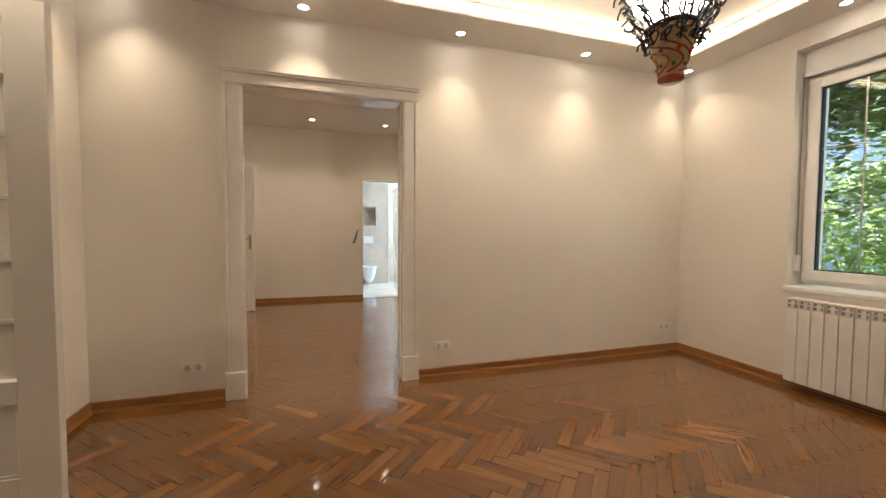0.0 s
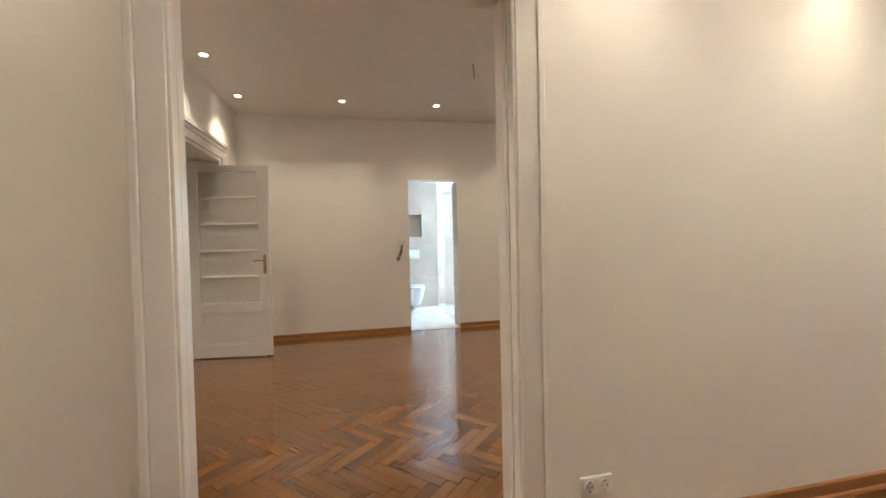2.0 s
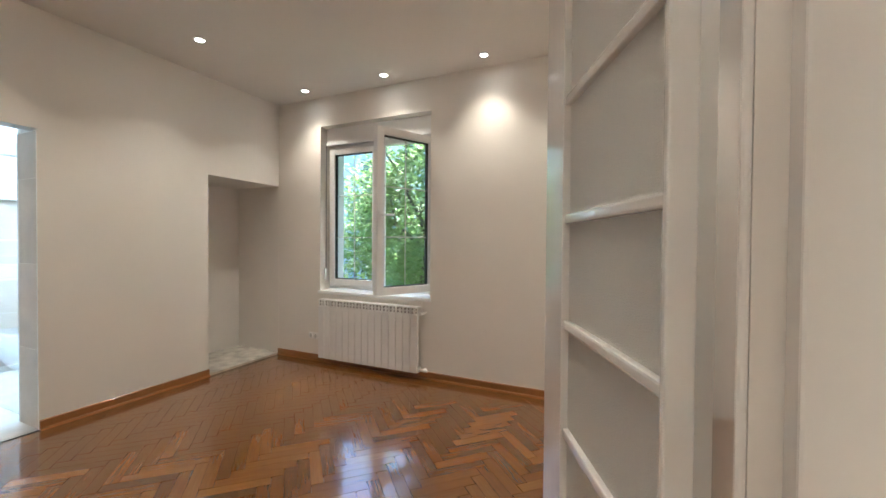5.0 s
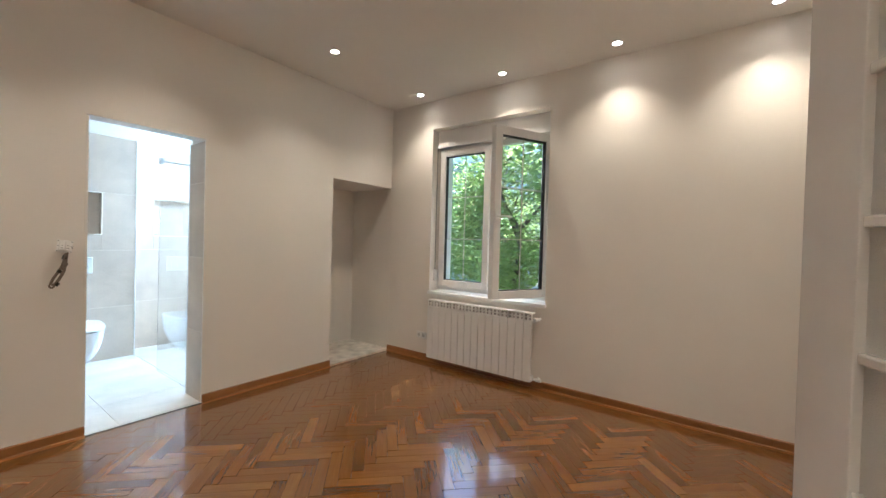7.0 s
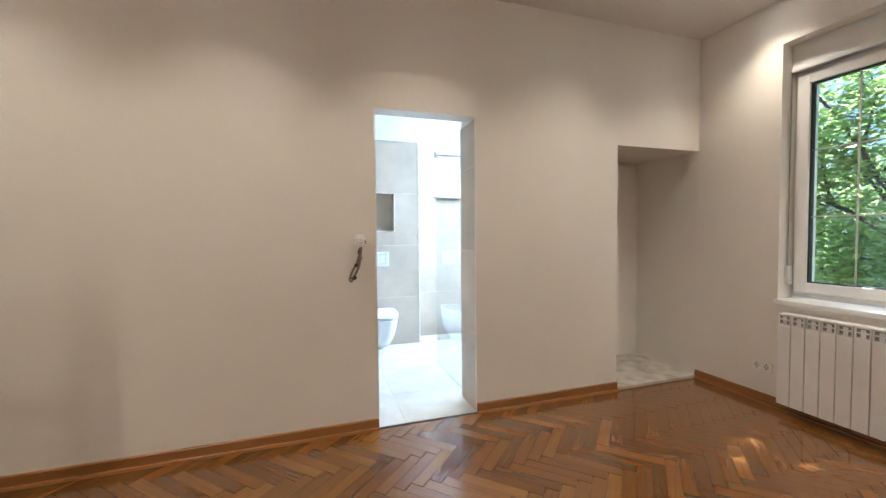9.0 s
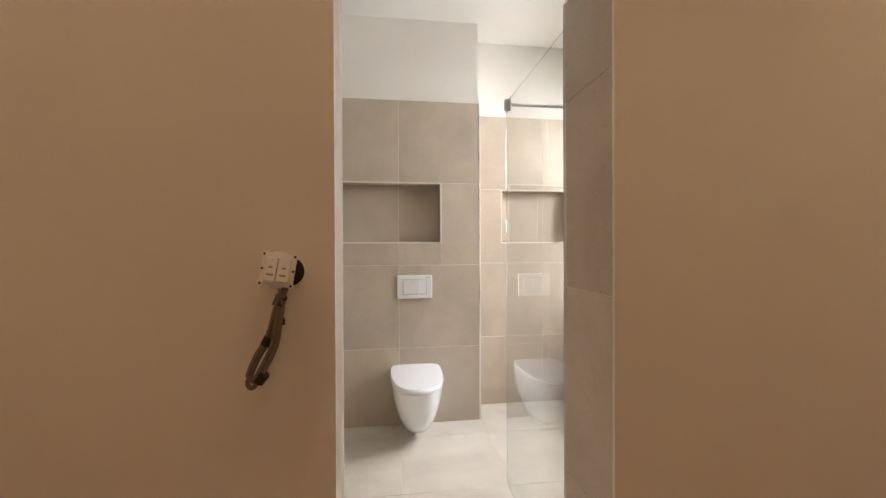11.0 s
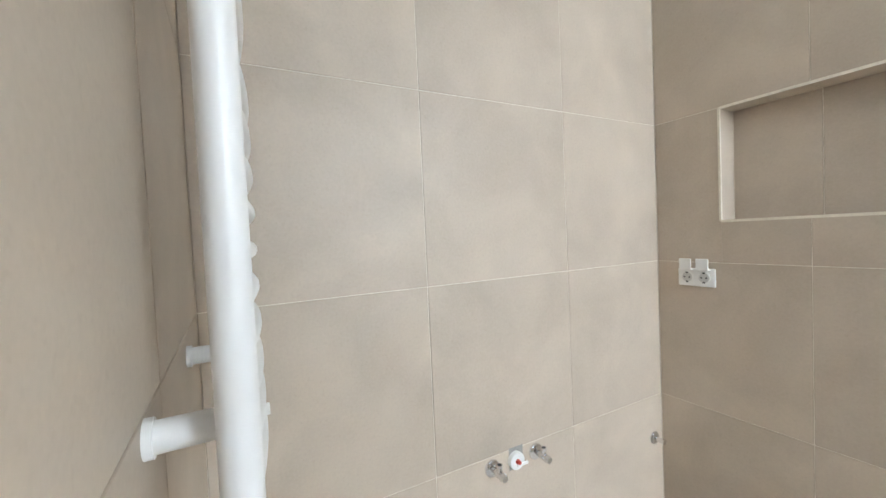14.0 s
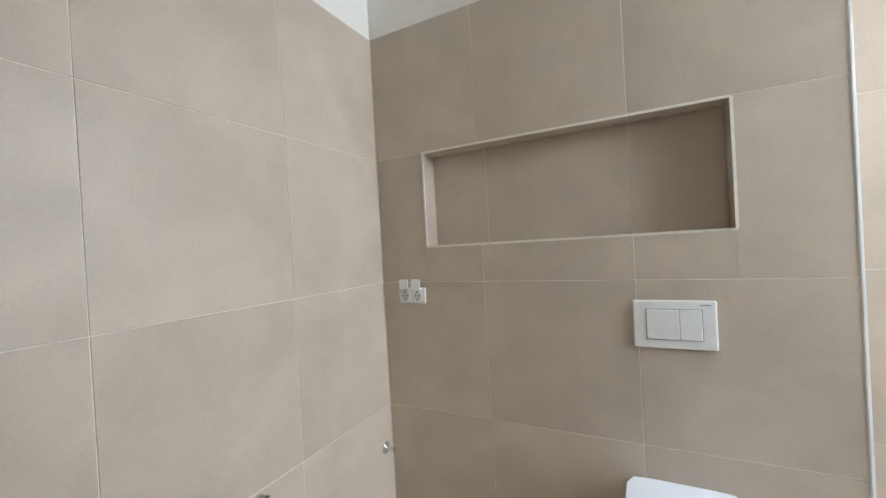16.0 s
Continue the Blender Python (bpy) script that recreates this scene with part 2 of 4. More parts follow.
LEAF = leaf_material()
BARK = material("bark", (0.07, 0.055, 0.04), 0.9, var=0.4, scale=20, bump=0.8, bscale=40)
GRASS = material("grass_ground", (0.06, 0.09, 0.03), 0.9, var=0.4, scale=3, bump=0.6, bscale=30)
FACADE = material("pale_blue_render", (0.45, 0.52, 0.60), 0.8, var=0.06, scale=2)
DARKGL = material("dark_window", (0.05, 0.07, 0.09), 0.1, var=0.1)
ROOFT = material("roof_tile", (0.22, 0.10, 0.07), 0.8, var=0.2, scale=6)

# ---- mesh helpers ----


def bx(bm, a, b, bev=0.0, m=None):
    r = bmesh.ops.create_cube(bm, size=1)
    vs = r["verts"]
    for v in vs:
        v.co = Vector([a[i] + (v.co[i] + 0.5) * (b[i] - a[i]) for i in range(3)])
    if bev:
        es = list({e for v in vs for e in v.link_edges})
        r2 = bmesh.ops.bevel(bm, geom=es, offset=bev, segments=2, affect="EDGES", profile=0.6)
        vs = list({v for f in r2["faces"] for v in f.verts} | {v for v in vs if v.is_valid})
    if m is not None:
        bmesh.ops.transform(bm, matrix=m, verts=vs)
    return bm


def box(a, b, bev=0.0, m=None):
    return bx(bmesh.new(), a, b, bev, m)


def cyl(bm, p, q, r, r2=None, seg=16, cap=True):
    p, q = Vector(p), Vector(q)
    d = q - p
    m = Matrix.Translation((p + q) / 2) @ d.to_track_quat("Z", "Y").to_matrix().to_4x4()
    bmesh.ops.create_cone(bm, cap_ends=cap, segments=seg, radius1=r, radius2=r if r2 is None else r2, depth=d.length, matrix=m)
    return bm


def sweep(bm, pts, r, seg=10):
    """A round tube along a line of points."""
    pts = [Vector(p) for p in pts]
    rings = []
    for i, p in enumerate(pts):
        d = (pts[min(i + 1, len(pts) - 1)] - pts[max(i - 1, 0)]).normalized()
        x = d.cross(Vector((0.31, 0.17, 0.93))).normalized()
        y = d.cross(x)
        rings.append([bm.verts.new(p + (x * math.cos(a) + y * math.sin(a)) * r) for a in [2 * math.pi * k / seg for k in range(seg)]])
    for a, b in zip(rings, rings[1:]):
        for k in range(seg):
            bm.faces.new((a[k], a[(k + 1) % seg], b[(k + 1) % seg], b[k]))
    bm.faces.new(rings[0][::-1])
    bm.faces.new(rings[-1])
    return bm


def lathe(bm, prof, c, seg=24):
    """A turned body round the upright axis at c; prof: (radius, height)."""
    rings = [[bm.verts.new((c[0] + r * math.cos(2 * math.pi * k / seg), c[1] + r * math.sin(2 * math.pi * k / seg), c[2] + z)) for k in range(seg)] for r, z in prof]
    for a, b in zip(rings, rings[1:]):
        for k in range(seg):
            bm.faces.new((a[k], a[(k + 1) % seg], b[(k + 1) % seg], b[k]))
    return bm


def mesh_of(name, bm, mat, smooth=False):
    bmesh.ops.recalc_face_normals(bm, faces=bm.faces)
    me = bpy.data.meshes.new(name)
    bm.to_mesh(me)
    bm.free()
    me.materials.append(mat)
    if smooth:
        me.shade_smooth()
        me.set_sharp_from_angle(angle=radians(40))
    return me


def part(name, bm, mat, parent, label="", smooth=False):
    ob = new(name, mesh_of(name, bm, mat, smooth))
    ob.parent = parent
    return tagged(ob, label)


def thing(name, label, category, group=""):
    return tagged(new(name), label, category, group)


def solid(name, bm, mat, label, category, group="", smooth=False):
    return tagged(new(name, mesh_of(name, bm, mat, smooth)), label, category, group)


def structure(name, bm, mat, label=""):
    return tagged(new(name, mesh_of(name, bm, mat)), label, kind="structure")


def slab(axis, lo, hi, u, z, holes=()):
    """A wall across axis 0 or 1 from lo to hi, over u and z, with openings (u0, u1, z0, z1) cut through."""
    bm = bmesh.new()
    us = sorted({*u, *[h[i] for h in holes for i in (0, 1)]})
    zs = sorted({*z, *[h[i] for h in holes for i in (2, 3)]})
    verts, quads = {}, set()

    def vert(i, j, k):
        if (i, j, k) not in verts:
            p = (lo, hi)[k]
            verts[i, j, k] = bm.verts.new((p, us[i], zs[j]) if axis == 0 else (us[i], p, zs[j]))
        return verts[i, j, k]

    def full(i, j):
        if not (0 <= i < len(us) - 1 and 0 <= j < len(zs) - 1):
            return False
        cu, cz = (us[i] + us[i + 1]) / 2, (zs[j] + zs[j + 1]) / 2
        return u[0] < cu < u[1] and z[0] < cz < z[1] and not any(h[0] < cu < h[1] and h[2] < cz < h[3] for h in holes)

    for i in range(len(us) - 1):
        for j in range(len(zs) - 1):
            if full(i, j):
                for k in (0, 1):
                    bm.faces.new((vert(i, j, k), vert(i + 1, j, k), vert(i + 1, j + 1, k), vert(i, j + 1, k)))
                for di, dj, p, q in ((-1, 0, (i, j), (i, j + 1)), (1, 0, (i + 1, j), (i + 1, j + 1)), (0, -1, (i, j), (i + 1, j)), (0, 1, (i, j + 1), (i + 1, j + 1))):
                    if not full(i + di, j + dj):
                        bm.faces.new((vert(*p, 0), vert(*q, 0), vert(*q, 1), vert(*p, 1)))
    return bm
# ---- structure ----
XL, XR = -1.13, 3.845          # side walls of both rooms
YD0, YD1 = 3.615, 3.79         # wall between the rooms
YB = 7.60                      # wall to the bathroom
H1, H2, HB = 2.75, 2.925, 2.95
DX0, DX1 = -0.186, 0.943       # wide doorway
BX0, BX1, BH = 1.045, 1.747, 2.092   # bathroom doorway
AX, AH, AY = 2.977, 1.98, 8.28       # alcove
WZ0, WZ1 = 0.78, 2.607
W1, W2 = (5.605, 6.972), (1.275, 2.645)
TX, TY, TY2, TE = 0.115, 9.51, 9.78, 1.833   # bathroom walls
BWX = 2.87
YI, YI2 = 7.752, 7.89

structure("wall_between_rooms", slab(1, YD0, YD1, (XL, XR), (0, 3.1), [(DX0 - 0.07, DX1 + 0.045, -1, 2.28)]), PAINT, "warm white painted wall between the two rooms")
structure("wall_bathroom_side", slab(1, YB, YI - 0.012, (-1.46, XR), (0, 3.1), [(BX0 - 0.012, BX1 + 0.012, -1, BH + 0.006), (AX, XR - 0.001, -1, AH)]), PAINT, "warm white painted wall with a frameless doorway and an alcove")
structure("wall_shower_side", slab(1, YI - 0.012, YI2 - 0.012, (BX1 + 0.012, AX - 0.06), (0, 3.1)), PAINT)
structure("wall_facade", slab(0, XR, 4.25, (-3.2, 8.4), (-0.3, 3.3), [(*W1, WZ0, WZ1), (*W2, WZ0, WZ1)]), PAINT, "thick outer wall with two window recesses")
structure("wall_hall_side", slab(0, -1.46, XL, (-3.2, YB + 0.1), (0, 3.1), [(5.1, 7.0, -1, 2.22), (1.15, 2.69, -1, 2.22)]), PAINT, "thick warm white wall with two wide doorways")
structure("wall_south", slab(1, -3.2, -3.0, (-3.4, XR), (0, 3.1)), PAINT)
structure("wall_hall_west", slab(0, -3.4, -3.25, (-3.2, 9.0), (0, 3.1)), PAINT)
structure("wall_hall_north", slab(1, 7.1, 7.22, (-3.25, -1.46), (0, 3.1), [(-2.62, -1.80, -1, 2.07)]), PAINT, "white hall wall with a doorway")
# plain dark brown surfaces close the space behind the hall doorway
structure("wall_closet", slab(1, 8.1, 8.2, (-3.25, -1.3), (0, 3.1)), DARKBROWN, "dark brown wall behind the hall doorway")
structure("wall_closet_side", slab(0, -1.46, -1.40, (7.7, 8.1), (0, 3.1)), DARKBROWN)
bm = box((AX - 0.05, YI - 0.012, 0), (AX, AY, 3.1))
bx(bm, (AX - 0.05, AY, 0), (XR, AY + 0.1, 3.1))
bx(bm, (AX, YI - 0.012, AH), (XR, AY, AH + 0.3))
structure("wall_alcove", bm, PAINT, "plain white alcove niche beside the window")

structure("floor", box((-3.3, -3.1, -0.2), (XR + 0.05, YB + 0.004, -0.012)), SUB, "oak herringbone parquet floor with a glossy varnish")
structure("floor_hall", box((-3.3, -3.1, -0.1), (-1.72, 8.2, 0.003)), HTILE, "pale tiled hall floor")
bm = box((AX, YB - 0.005, -0.1), (XR, AY, 0.022))
bmesh.ops.subdivide_edges(bm, edges=bm.edges[:], cuts=9, use_grid_fill=True)
for v in bm.verts:
    if v.co.z > 0.02:
        v.co.z += 0.006 * noise.noise(v.co * 14)
        v.co.y += 0.012 * noise.noise(v.co * 9) if v.co.y < YB + 0.02 else 0
structure("floor_alcove", bm, CEMENT, "bare rough cement patch in the alcove")
structure("threshold", box((BX0, YB - 0.012, -0.01), (BX1, YB + 0.006, 0.004), 0.002), BLACK)

structure("ceiling_bedroom", box((XL, YD1, H2), (XR, YB, H2 + 0.1)), CEIL, "smooth white plaster ceiling")
structure("ceiling_bathroom", box((TX - 0.1, YI - 0.1, HB), (3.4, 10.0, HB + 0.1)), CEIL)
structure("ceiling_hall", box((-3.3, -3.1, 2.8), (-1.46, 8.2, 2.9)), CEIL)
# sitting room: lowered border with a raised middle and a lit step
CO = 0.40
bm = box((XL, YD0 - CO, H1), (XR, YD0, 2.95))
bx(bm, (XL, -3.0, H1), (XR, -3.0 + CO, 2.95))
bx(bm, (XL, -3.0 + CO, H1), (XL + CO, YD0 - CO, 2.95))
bx(bm, (XR - CO, -3.0 + CO, H1), (XR, YD0 - CO, 2.95))
bx(bm, (XL + CO - 0.1, -3.0 + CO - 0.1, 2.86), (XR - CO + 0.1, YD0 - CO + 0.1, 2.96))
structure("ceiling_sitting_room", bm, CEIL, "stepped plaster ceiling with a lowered border")
bm = box((XL + CO, YD0 - CO - 0.006, H1 + 0.022), (XR - CO, YD0 - CO - 0.002, H1 + 0.085))
bx(bm, (XR - CO - 0.006, -3.0 + CO, H1 + 0.022), (XR - CO - 0.002, YD0 - CO - 0.01, H1 + 0.085))
solid("led_strip", bm, LED, "warm white light strip along the ceiling step", "light strip")

# skirting with a small shoe strip


def skirting(p, q, inward):
    p, q, n = Vector((*p, 0)), Vector((*q, 0)), Vector((*inward, 0))
    bm = bmesh.new()
    prof = [(0, 0), (0.030, 0), (0.028, 0.012), (0.016, 0.017), (0.015, 0.064), (0.010, 0.070), (0, 0.070)]
    uvl = bm.loops.layers.uv.new("UVMap")
    a = [bm.verts.new(p + n * d + Vector((0, 0, z))) for d, z in prof]
    b = [bm.verts.new(q + n * d + Vector((0, 0, z))) for d, z in prof]
    k = len(prof)
    for i in range(k):
        bm.faces.new((a[i], a[(i + 1) % k], b[(i + 1) % k], b[i]))
    bm.faces.new(a[::-1])
    bm.faces.new(b)
    for f in bm.faces:
        for lo in f.loops:
            lo[uvl].uv = ((lo.vert.co - p).length, lo.vert.co.z)
    tagged(new("baseboard", mesh_of("baseboard", bm, SKIRT)), "low oak skirting board with a shoe strip", kind="structure")


skirting((XL, YD0), (DX0 - 0.14, YD0), (0, -1))
skirting((DX1 + 0.135, YD0), (XR, YD0), (0, -1))
skirting((XL, 2.75), (XL, YD0), (1, 0))
skirting((XR, -3.0), (XR, YD0), (-1, 0))
skirting((XL, -3.0), (XL, 1.05), (1, 0))
skirting((XL, YB), (BX0, YB), (0, -1))
skirting((BX1, YB), (AX, YB), (0, -1))
skirting((XR, YD1), (XR, YB), (-1, 0))
skirting((DX1 + 0.18, YD1), (XR, YD1), (0, 1))
skirting((XL, YD1), (DX0 - 0.2, YD1), (0, 1))
skirting((XL, YD1), (XL, 4.96), (1, 0))
skirting((XL, 7.14), (XL, YB), (1, 0))


# ---- doorway linings and casings ----


def casing_side(bm, x, s, y, n, top, w=0.128, zb=0.2):
    """One upright of a casing; s: the way outwards along x, n: the way out of the wall along y."""
    f = lambda a, b: (min(a, b), max(a, b))
    for u0, u1, d in ((0, w, 0.045), (0.012, w - 0.03, 0.051), (w - 0.03, w - 0.004, 0.059)):
        xa, xb = f(x + s * u0, x + s * u1)
        ya, yb = f(y, y + n * d)
        bx(bm, (xa, ya, 0), (xb, yb, top), 0.005)
    xa, xb = f(x - s * 0.001, x + s * (w + 0.008))
    ya, yb = f(y, y + n * 0.067)
    bx(bm, (xa, ya, 0), (xb, yb, zb), 0.008)


def casing_head(bm, x0, x1, y, n, z, w=0.115):
    f = lambda a, b: (min(a, b), max(a, b))
    for z0, z1, d, o in ((z, z + w - 0.02, 0.045, 0), (z + 0.012, z + w - 0.035, 0.055, 0), (z + w - 0.03, z + w - 0.008, 0.060, 0.004), (z + w - 0.012, z + w + 0.006, 0.068, 0.008)):
        ya, yb = f(y, y + n * d)
        bx(bm, (x0 - o, ya, z0), (x1 + o, yb, z1), 0.004)


DT = 2.207
bm = bmesh.new()
casing_side(bm, DX0, -1, YD0, -1, DT)
casing_side(bm, DX1, 1, YD0, -1, DT)
casing_head(bm, DX0 - 0.128, DX1 + 0.128, YD0, -1, DT)
structure("trim_doorway", bm, GLOSS, "glossy white moulded door casing with plinth blocks")
bm = box((DX0 - 0.20, YD1, 0), (DX0 - 0.072, YD1 + 0.012, DT + 0.12), 0.004)
bx(bm, (DX1 + 0.046, YD1, 0), (DX1 + 0.165, YD1 + 0.012, DT + 0.12), 0.004)
bx(bm, (DX0 - 0.071, YD1, DT + 0.03), (DX1 + 0.045, YD1 + 0.012, DT + 0.12), 0.004)
structure("trim_doorway_bedroom_side", bm, GLOSS, "glossy white flat door casing")
bm = bmesh.new()
bx(bm, (DX0 - 0.045, YD0 + 0.0005, 0), (DX0 - 0.001, YD0 + 0.006, DT + 0.04), 0.004)
bx(bm, (DX0 - 0.069, YD0 + 0.005, 0), (DX0 - 0.052, YD1 + 0.006, DT + 0.04), 0.003)
bx(bm, (DX1 + 0.001, YD0 + 0.0005, 0), (DX1 + 0.044, YD1 - 0.03, DT + 0.04), 0.004)
bx(bm, (DX1 - 0.006, YD0 + 0.012, 0), (DX1 + 0.001, YD0 + 0.030, DT), 0.003)
bx(bm, (DX1 - 0.004, YD0 + 0.042, 0), (DX1 + 0.001, YD0 + 0.052, DT), 0.002)
bx(bm, (DX0 - 0.05, YD0 + 0.0005, DT + 0.001), (DX1 + 0.04, YD1 - 0.03, DT + 0.07), 0.004)
bx(bm, (DX0 - 0.05, YD1 - 0.03, DT + 0.025), (DX1 + 0.04, YD1 + 0.008, DT + 0.072), 0.003)
structure("trim_doorway_lining", bm, GLOSS, "glossy white rebated door lining")

# hall doorways: lining boards, header moulding
for y0, y1 in ((5.1, 7.0), (1.15, 2.69)):
    bm = bmesh.new()
    bx(bm, (-1.49, y1 - 0.03, 0), (XL + 0.004, y1 + 0.03, 2.25), 0.006)
    bx(bm, (-1.49, y0 - 0.03, 0), (XL + 0.004, y0 + 0.03, 2.25), 0.006)
    bx(bm, (-1.49, y0 + 0.031, 2.19), (XL + 0.004, y1 - 0.031, 2.24), 0.004)
    for za, zb, d, o in ((2.23, 2.33, 0.022, 0.10), (2.31, 2.365, 0.032, 0.12), (2.355, 2.395, 0.048, 0.15)):
        bx(bm, (XL, y0 - o, za), (XL + d, y1 + o, zb), 0.005)
    for ya, yb in ((y0 - 0.12, y0 - 0.031), (y1 + 0.031, y1 + 0.12)):
        bx(bm, (XL, ya, 0), (XL + 0.024, yb, 2.25), 0.005)
        bx(bm, (-1.485, ya, 0), (-1.46, yb, 2.25), 0.005)
    structure("trim_hall_doorway", bm, GLOSS, "white painted doorway lining with a moulded header")
bm = bmesh.new()
casing_side(bm, -1.80, 1, 7.1, -1, 2.07, 0.10)
casing_side(bm, -2.62, -1, 7.1, -1, 2.07, 0.10)
casing_head(bm, -2.72, -1.70, 7.1, -1, 2.07, 0.10)
structure("trim_store_doorway", bm, GLOSS, "white moulded door casing in the hall")


# ---- glazed doors ----


def glazed_door(name, label, width, height, panes, stile_h, stile_f, m, handle=True, thick=0.042):
    """A door leaf from its hinge at the origin along +x; panes: heights of the glazing bars from below to the top rail."""
    root = tagged(new(name), label, "door", kind="structure")
    t = thick / 2
    part("stile", box((0, -t, 0.012), (stile_h, t, height), 0.003), GLOSS, root)
    part("stile", box((width - stile_f, -t, 0.012), (width, t, height), 0.003), GLOSS, root)
    a, b = stile_h, width - stile_f
    part("rail", box((a, -t, 0.012), (b, t, 0.15), 0.003), GLOSS, root)
    part("rail", box((a, -t, panes[0] - 0.10), (b, t, panes[0]), 0.003), GLOSS, root)
    part("rail", box((a, -t, panes[-1]), (b, t, height), 0.003), GLOSS, root)
    bm = box((a - 0.002, -0.010, 0.145), (b + 0.002, 0.010, panes[0] - 0.095))
    for s in (-1, 1):
        for q in ((a, 0.15, a + 0.014, panes[0] - 0.1), (b - 0.014, 0.15, b, panes[0] - 0.1), (a, 0.15, b, 0.164), (a, panes[0] - 0.114, b, panes[0] - 0.1)):
            y0, y1 = sorted((s * 0.009, s * 0.017))
            bx(bm, (q[0], y0, q[1]), (q[2], y1, q[3]), 0.003)
    part("panel", bm, GLOSS, root)
    for z in panes[1:-1]:
        part("glazing_bar", box((a, -t + 0.004, z - 0.011), (b, t - 0.004, z + 0.011), 0.005), GLOSS, root)
    for z0, z1 in zip(panes, panes[1:]):
        g = part("pane", box((a - 0.004, -0.0025, z0 + 0.008), (b + 0.004, 0.0025, z1 - 0.008)), FROST, root, "rippled obscure glass")
        g.visible_shadow = False
    for z in (0.3, 1.19, 1.9) if thick > 0.04 else ():
        bm = cyl(bmesh.new(), (-0.006, t + 0.004, z - 0.045), (-0.006, t + 0.004, z + 0.045), 0.007, seg=12)
        part("hinge", bm, GLOSS, root, smooth=True)
    if handle:
        x = width - stile_f * 0.45
        for s in (-1, 1):
            y = s * (t + 0.003)
            p = part("handle_plate", box((x - 0.016, min(y - 0.003, y + 0.003), 0.93), (x + 0.016, max(y - 0.003, y + 0.003), 1.14), 0.002), BRASS, root, "aged brass plate")
            bm = sweep(bmesh.new(), [(x, y, 1.08), (x, y + s * 0.045, 1.08), (x - 0.015, y + s * 0.052, 1.08), (x - 0.11, y + s * 0.05, 1.075)], 0.008)
            ob = new("lever", mesh_of("lever", bm, BRASS, True))
            ob.parent = p
    root.matrix_world = m
    return root


def placed(p, q):
    """The pose of a leaf hinged at p whose free edge lies towards q."""
    return pose(p[0], p[1], 0, rz=math.degrees(math.atan2(q[1] - p[1], q[0] - p[0])))


glazed_door("door_1", "white glazed door standing open into the sitting room", 0.69, 2.13, [0.566, 0.817, 1.076, 1.332, 1.588, 1.84, 2.06], 0.10, 0.142,
            placed((-1.437, 2.625), (-0.75, 2.60)), handle=False)
glazed_door("door_2", "white glazed leaf of the double door, folded open", 0.585, 2.20, [0.630, 0.880, 1.138, 1.388, 1.666, 1.92, 2.13], 0.012, 0.150,
            placed((1.018, 3.853), (1.545, 4.090)), handle=False, thick=0.040)
glazed_door("door_3", "white glazed door with a brass lever, standing open", 0.86, 2.135, [0.61, 0.899, 1.189, 1.483, 1.777, 2.066], 0.115, 0.115,
            placed((-1.465, 6.985), (-0.61, 6.885)))
for p in ((-0.66, 6.915), (-0.78, 2.64)):
    bm = cyl(bmesh.new(), (p[0], p[1], 0), (p[0], p[1], 0.018), 0.018, seg=14)
    cyl(bm, (p[0], p[1], 0.018), (p[0], p[1], 0.024), 0.012, seg=14)
    solid("door_stop", bm, BLACK, "small black rubber stop under the open door", "door stop", smooth=True)

# ---- windows ----


def sash(root, name, w, z0, z1, m, bars=2, label=""):
    f = 0.072
    bm = bmesh.new()
    for a, b in (((0, -0.035, z0), (f, 0.035, z1)), ((w - f, -0.035, z0), (w, 0.035, z1)), ((f - 0.001, -0.035, z0), (w - f + 0.001, 0.035, z0 + f)), ((f - 0.001, -0.035, z1 - f), (w - f + 0.001, 0.035, z1))):
        bx(bm, a, b, 0.006)
    s = part(name, bm, PVC, root, label)
    s.matrix_local = m

    def sub(nm, b2, mat):
        ob = new(nm, mesh_of(nm, b2, mat))
        ob.parent = s
        return ob
    bm = bmesh.new()
    g = 0.008
    for a, b in (((f, -0.02, z0 + f), (f + g, 0.02, z1 - f)), ((w - f - g, -0.02, z0 + f), (w - f, 0.02, z1 - f)), ((f, -0.02, z0 + f), (w - f, 0.02, z0 + f + g)), ((f, -0.02, z1 - f - g), (w - f, 0.02, z1 - f))):
        bx(bm, a, b)
    sub("gasket", bm, BLACK)
    sub("pane", box((f, -0.010, z0 + f), (w - f, -0.006, z1 - f)), PANE).visible_shadow = False
    h = z1 - z0 - 2 * f
    for k in range(bars):
        z = z0 + f + h * (k + 1) / (bars + 1)
        sub("glazing_bar", box((f, -0.004, z - 0.005), (w - f, 0.004, z + 0.005), 0.002), BARS)
    if bars:
        sub("glazing_bar", box((w / 2 - 0.005, -0.0035, z0 + f), (w / 2 + 0.005, 0.0035, z1 - f), 0.002), BARS)
    return s


